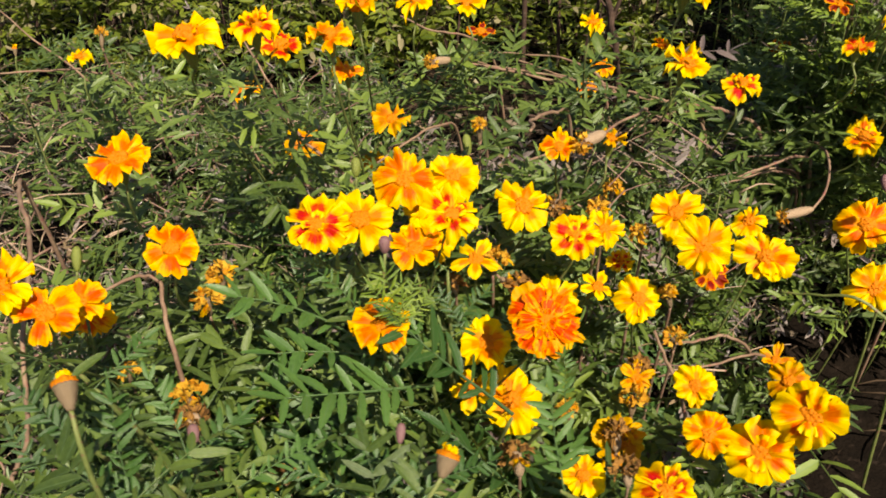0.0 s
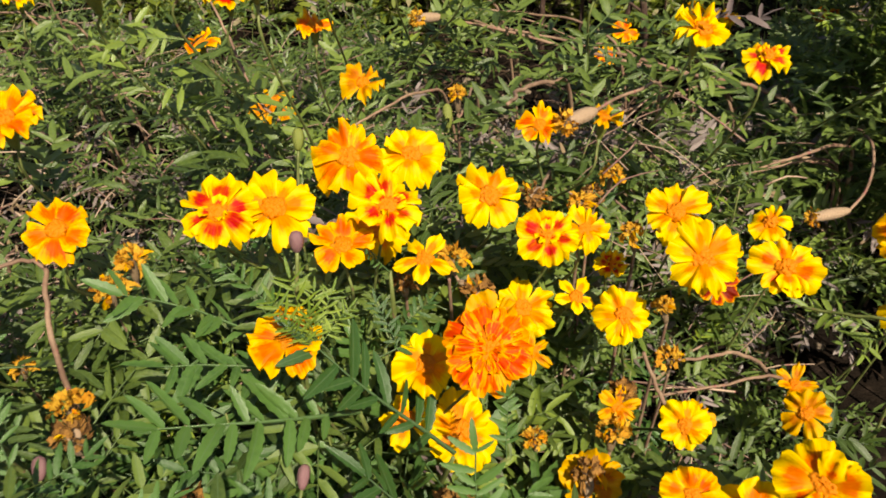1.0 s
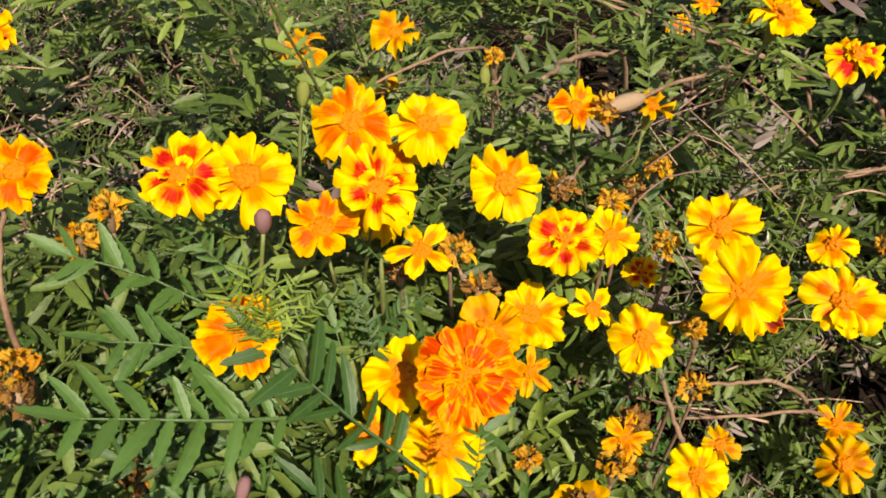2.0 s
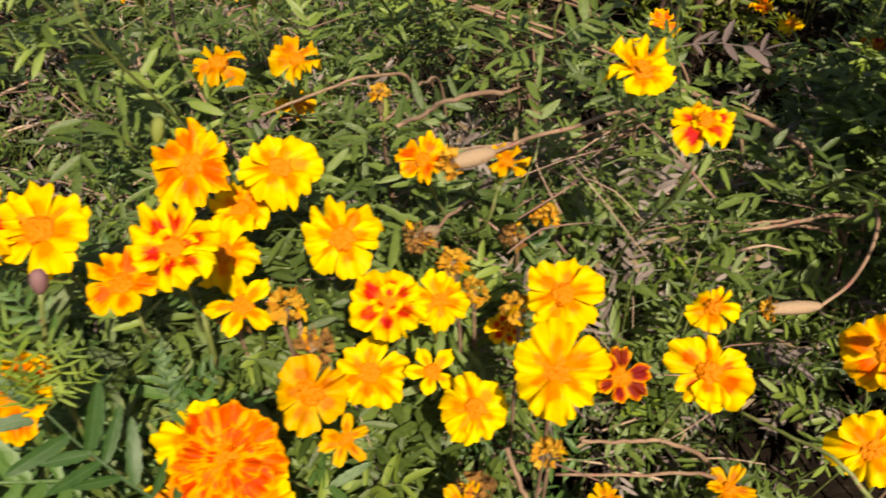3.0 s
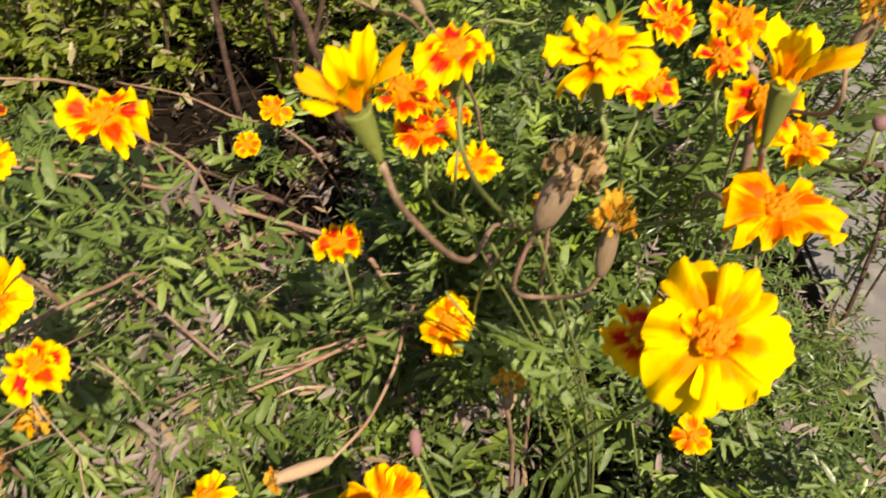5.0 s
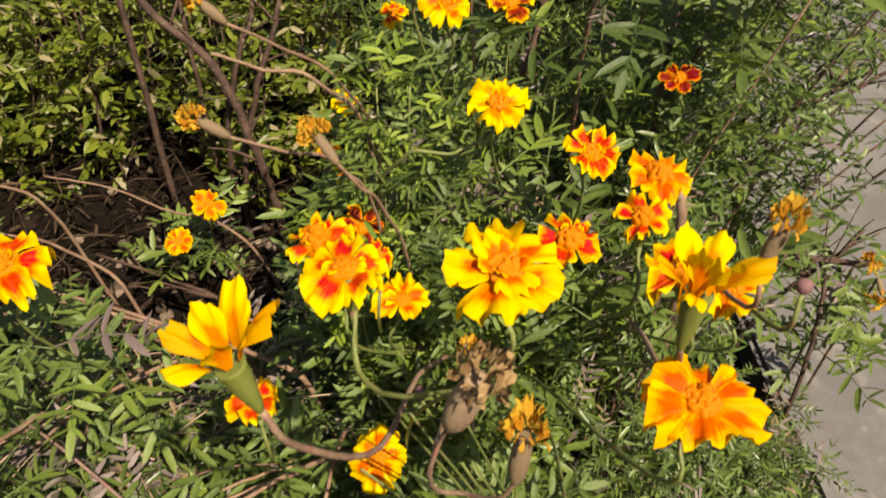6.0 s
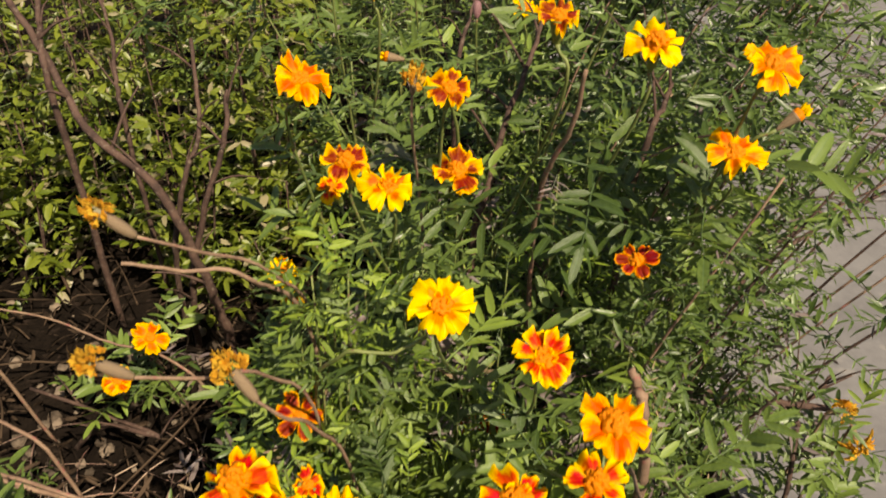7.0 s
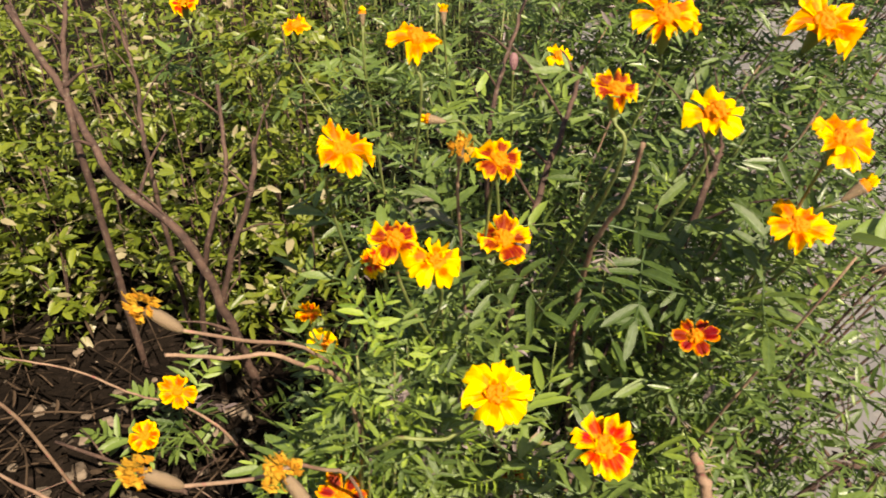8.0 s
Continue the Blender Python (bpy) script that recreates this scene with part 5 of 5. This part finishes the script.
def front_plants():
    foot = Vector((-0.02, 0.42, -0.01))
    root = thing("marigold_plant", foot, "marigold plant with large spreading dark green leaves", "plant", "marigold plants in the bed")
    spray(root, foot, (0.055, 0.377, 0.285), (-0.017, 0.384, 0.377), 0)
    spray(root, foot, (0.001, 0.392, 0.304), (-0.084, 0.333, 0.371), 1)
    spray(root, foot, (0.013, 0.407, 0.333), (0.054, 0.432, 0.338), 2)
    spray(root, foot, (-0.023, 0.419, 0.306), (-0.107, 0.383, 0.347), 3)
    spray(root, foot, (-0.058, 0.430, 0.318), (-0.125, 0.412, 0.384), 4)
    spray(root, foot, (-0.048, 0.433, 0.328), (-0.071, 0.439, 0.377), 5)
    spray(root, foot, (-0.004, 0.391, 0.269), (-0.063, 0.342, 0.297), 6)
    spray(root, foot, (0.015, 0.416, 0.332), (0.039, 0.437, 0.353), 7)
    spray(root, foot, (0.086, 0.337, 0.344), (0.085, 0.350, 0.374), 8)
    spray(root, foot, (0.012, 0.470, 0.342), (-0.009, 0.464, 0.370), 9)
    spray(root, foot, (-0.034, 0.358, 0.265), (-0.087, 0.347, 0.314), 10)
    spray(root, foot, (0.023, 0.411, 0.332), (0.010, 0.435, 0.355), 11)
    for tip in YOUNG:
        base = Vector((-0.014, 0.382, 0.368))
        m = pose_of(base, Vector(tip) - base, Vector((0.2, -0.9, 0.5)), (Vector(tip) - base).length * 1.15)
        part("leaf", YOUNG_LEAF, leaf_tip, root, "narrow bright green young leaf", Matrix.Translation(-foot) @ m)
    foot = Vector((0.13, 0.40, -0.01))
    root = thing("marigold_plant", foot, "marigold plant with broad leaflets under the yellow flowers", "plant", "marigold plants in the bed")
    spray(root, foot, (0.077, 0.277, 0.342), (0.073, 0.307, 0.397), 0)
    spray(root, foot, (0.014, 0.296, 0.304), (-0.041, 0.321, 0.328), 1)
    spray(root, foot, (0.000, 0.302, 0.309), (0.039, 0.320, 0.322), 2)
    spray(root, foot, (-0.038, 0.286, 0.326), (-0.083, 0.297, 0.345), 3)
    foot = Vector((-0.20, 0.38, -0.01))
    root = thing("marigold_plant", foot, "marigold plant with long pale green leaves", "plant", "marigold plants in the bed")
    spray(root, foot, (-0.155, 0.258, 0.370), (-0.158, 0.285, 0.420), 0)
    spray(root, foot, (-0.136, 0.267, 0.367), (-0.101, 0.306, 0.384), 1)
    spray(root, foot, (-0.188, 0.286, 0.382), (-0.217, 0.298, 0.411), 2)
    spray(root, foot, (-0.194, 0.328, 0.377), (-0.168, 0.359, 0.392), 3)
    spray(root, foot, (-0.135, 0.294, 0.361), (-0.157, 0.323, 0.396), 4)
    spray(root, foot, (-0.181, 0.241, 0.399), (-0.199, 0.259, 0.425), 5)
    spray(root, foot, (-0.102, 0.272, 0.358), (-0.061, 0.295, 0.363), 6)
    spray(root, foot, (-0.213, 0.342, 0.387), (-0.210, 0.359, 0.403), 7)
    spray(root, foot, (-0.129, 0.246, 0.376), (-0.168, 0.254, 0.400), 8)


def leafy_nodes():
    """Leafy side shoots where the tall dry stems leave the foliage."""
    rng = random.Random(5)
    foot = Vector((0.53, 0.69, -0.01))
    root = thing("marigold_plant", foot, "upright marigold plant with grey-green leaves round dry stems", "plant", "marigold plants in the bed")
    for q in NODES:
        for k in range(2 if q[0] < 0.5 else 0):
            tip = Vector(q) + Vector((rng.uniform(-0.03, 0.04), rng.uniform(-0.01, 0.05), rng.uniform(-0.035, 0.0)))
            line = bow([foot, foot.lerp(tip, 0.55) + Vector((0.01, 0.01, 0.02)), tip], 7)
            stem = part("stem", tube("stem", [p - foot for p in line], [0.0012 - 0.0006 * i / len(line) for i in range(len(line))], 5), stem_green, root)
            turn = rng.uniform(0, 3)
            for at in line[10:]:
                turn += 1.5
                for flip in (0, 3.14):
                    along = Vector((math.cos(turn + flip), math.sin(turn + flip), rng.uniform(-0.3, 0.5)))
                    m = pose_of(at, along, Vector((rng.uniform(-.4, .4), rng.uniform(-.5, .3), 1)), rng.uniform(0.035, 0.055))
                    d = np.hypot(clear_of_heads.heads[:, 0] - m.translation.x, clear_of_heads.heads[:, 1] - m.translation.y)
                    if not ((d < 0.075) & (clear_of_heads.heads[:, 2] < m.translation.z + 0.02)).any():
                        part("leaf", rng.choice(FINE), leaf_near, stem, "", Matrix.Translation(-foot) @ m)


def tall_shoots():
    """Upright leafy shoots among which the long dry stems end."""
    rng = random.Random(44)
    heads = clear_of_heads.heads[:len(HEADS)]
    for x, y, tall, count in ((0.43, 0.84, 0.47, 8), (0.42, 0.79, 0.44, 6), (0.45, 0.76, 0.40, 5), (0.40, 0.88, 0.40, 5)):
        foot = Vector((x + 0.02, y + 0.03, -0.01))
        root = thing("marigold_plant", foot, "upright marigold plant with finely divided fresh green leaves", "plant", "marigold plants in the bed")
        for k in range(count):
            tip = Vector((x + rng.uniform(-0.035, 0.04), y + rng.uniform(-0.04, 0.05), tall * rng.uniform(0.8, 1.04)))
            line = bow([foot, foot.lerp(tip, 0.5) + Vector((rng.uniform(-.02, .02), rng.uniform(-.02, .02), 0.01)), tip], 7)
            stem = part("stem", tube("stem", [p - foot for p in line], [0.0012 - 0.0006 * i / len(line) for i in range(len(line))], 5), stem_green, root)
            turn = rng.uniform(0, 3)
            for at in line[4:]:
                turn += 1.5
                for flip in (0, 3.14):
                    along = Vector((math.cos(turn + flip), math.sin(turn + flip), rng.uniform(-0.1, 0.7)))
                    m = pose_of(at, along, Vector((rng.uniform(-.4, .4), rng.uniform(-.5, .3), 1)), rng.uniform(0.026, 0.042))
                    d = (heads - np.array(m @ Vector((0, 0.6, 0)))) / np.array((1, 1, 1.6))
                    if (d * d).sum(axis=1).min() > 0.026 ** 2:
                        part("leaf", rng.choice(FINE), leaf_tip if k % 3 == 0 and at.z > 0.3 else leaf_near, stem, "", Matrix.Translation(-foot) @ m)


def leaning_plants():
    """Tall plants at the bed's edge, whose woody shoots lean out over the path with leaves on their outer half."""
    rng = random.Random(63)
    for k in range(17):
        foot = Vector((rng.uniform(0.54, 0.68), 0.91 + 0.039 * k + rng.uniform(-0.02, 0.02), -0.01))
        root = thing("marigold_plant", foot, "tall marigold plant leaning over the path, with thin brown shoots", "plant", "marigold plants in the bed")
        verts, faces, uvs, count = [], [], [], 0
        for j in range(4):
            tip = foot + Vector((rng.uniform(0.06, 0.27 if foot.y < 1.06 else 0.34), rng.uniform(-0.12, 0.12), 0))
            tip.z = rng.uniform(0.44, 0.62)
            line = bow([foot, foot.lerp(tip, 0.5) + Vector((-0.015, 0, 0.05)), tip], 8)
            part("stem", tube("stem", [q - foot for q in line], [0.0016 - 0.0010 * i / len(line) for i in range(len(line))], 5), stem_wood if j % 2 else stem_dry, root)
            turn = rng.uniform(0, 3)
            for at in line[5:]:
                turn += 1.3
                for flip in (0, 1.6, 3.1, 4.7):
                    along = Vector((math.cos(turn + flip), math.sin(turn + flip), rng.uniform(-0.5, 0.6)))
                    m = pose_of(at, along, Vector((rng.uniform(-.6, .6), rng.uniform(-.6, .6), 1)), rng.uniform(0.030, 0.050))
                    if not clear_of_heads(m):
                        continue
                    v, f, t = rng.choice(ROUGH)
                    a = np.array(Matrix.Translation(-foot) @ m)
                    verts.append(v @ a[:3, :3].T + a[:3, 3])
                    faces.append(f + count)
                    uvs.append(t)
                    count += len(v)
        part("foliage", mesh("foliage", np.concatenate(verts), np.concatenate(faces), np.concatenate(uvs)), leaf_far, root)["kind"] = "stuff"


def dry_stalks():
    """Pinkish dead stalks tangled through the top of the foliage."""
    rng = random.Random(12)
    verts, faces = [], []
    for k in range(1450):
        x, y = (rng.uniform(-0.75, 0.32), rng.uniform(0.48, 1.10)) if k < 1150 else (rng.gauss(-0.46, 0.07), rng.gauss(0.64, 0.12))
        z = canopy(x, y)
        a, long = rng.uniform(0, 6.28), rng.uniform(0.03, 0.10)
        thin = rng.choice((0.0005, 0.0006, 0.0008, 0.0011)) * (1.0 if k < 1150 else 1.7)
        p = Vector((x, y, max(z * rng.uniform(0.35, 0.98), 0.02)))
        d = Vector((math.cos(a), math.sin(a), rng.uniform(-0.25, 0.35))) * long
        v, f = tube_arrays(bow([p, p + d * 0.5 + Vector((rng.uniform(-.01, .01), 0, 0.006)), p + d], 2), [thin * s for s in (1.0, 1.0, 0.9, 0.75, 0.5)], 4)
        base = len(verts)
        verts += v
        faces += [tuple(i + base for i in q) for q in f]
    ob = new("dry_stalks", mesh("dry_stalks", verts, faces))
    ob.data.materials.append(straw_mat)
    tagged(ob, "pinkish-brown dead stalks tangled through the leaves", "dry stalks", "", "stuff")


def litter():
    """Dry stalks, fallen petals and small stones on the soil."""
    rng = random.Random(21)
    verts, faces = [], []
    for k in range(1300):
        x, y = rng.uniform(-0.7, 0.80), rng.uniform(0.15, 1.7)
        a, long = rng.uniform(0, 6.28), rng.uniform(0.015, 0.07)
        d = Vector((math.cos(a), math.sin(a), rng.uniform(-0.1, 0.15))) * long
        p = Vector((x, y, 0.012 + rng.uniform(0, 0.018)))
        v, f = tube_arrays([p, p + d * 0.5 + Vector((0, 0, 0.004)), p + d], [0.0010, 0.0013, 0.0008], 4)
        base = len(verts)
        verts += v
        faces += [tuple(i + base for i in q) for q in f]
    for k in range(700):
        x, y = rng.uniform(-0.35, 0.60), rng.uniform(0.85, 1.50)
        v, f, t = leaflet_arrays(rng, rng.uniform(0.014, 0.034), rng.uniform(0.003, 0.006), 4)
        m = np.array(pose(x, y, 0.02 + rng.uniform(0, 0.05), rng.uniform(-60, 60), rng.uniform(-80, 80), rng.uniform(0, 360)))
        base = len(verts)
        verts += [Vector(q) for q in v @ m[:3, :3].T + m[:3, 3]]
        faces += [tuple(int(i) + base for i in q) for q in f]
    for k in range(220):                         # long broken stalks over the bare soil
        x, y = rng.uniform(-0.35, 0.55), rng.uniform(0.95, 1.50)
        a, long = rng.uniform(0, 6.28), rng.uniform(0.06, 0.20)
        p = Vector((x, y, rng.uniform(0.01, 0.05)))
        d = Vector((math.cos(a), math.sin(a), rng.uniform(-0.1, 0.35))) * long
        thick = rng.uniform(0.0007, 0.0016)
        v, f = tube_arrays(bow([p, p + d * 0.5 + Vector((rng.uniform(-.02, .02), 0, 0.01)), p + d], 3), [thick] * 7, 4)
        base = len(verts)
        verts += v
        faces += [tuple(i + base for i in q) for q in f]
    ob = new("litter", mesh("litter", verts, faces))
    ob.data.materials.append(litter_mat)
    tagged(ob, "dry broken stalks and dead leaves over the soil", "litter", "", "stuff")
    verts, faces = [], []
    for k in range(310):
        x, y = (rng.uniform(-0.3, 0.92), rng.uniform(0.3, 1.7)) if k < 220 else (rng.gauss(0.12, 0.10), rng.gauss(1.19, 0.10))
        r = rng.uniform(0.002, 0.007) if k < 220 else rng.uniform(0.003, 0.011)
        bm = bmesh.new()
        bmesh.ops.create_icosphere(bm, subdivisions=1, radius=r)
        base = len(verts)
        verts += [Vector((v.co.x * rng.uniform(.8, 1.3) + x, v.co.y * rng.uniform(.8, 1.3) + y, v.co.z * 0.6 + 0.010)) for v in bm.verts]
        faces += [tuple(v.index + base for v in f.verts) for f in bm.faces]
        bm.free()
    ob = new("pebbles", mesh("pebbles", verts, faces, None, False))
    ob.data.materials.append(pebble_mat)
    tagged(ob, "small pale stones and crumbs of soil", "pebbles", "", "stuff")


plants()
far_plants()
stem_leaves()
front_plants()
leafy_nodes()
tall_shoots()
leaning_plants()
dry_stalks()
litter()
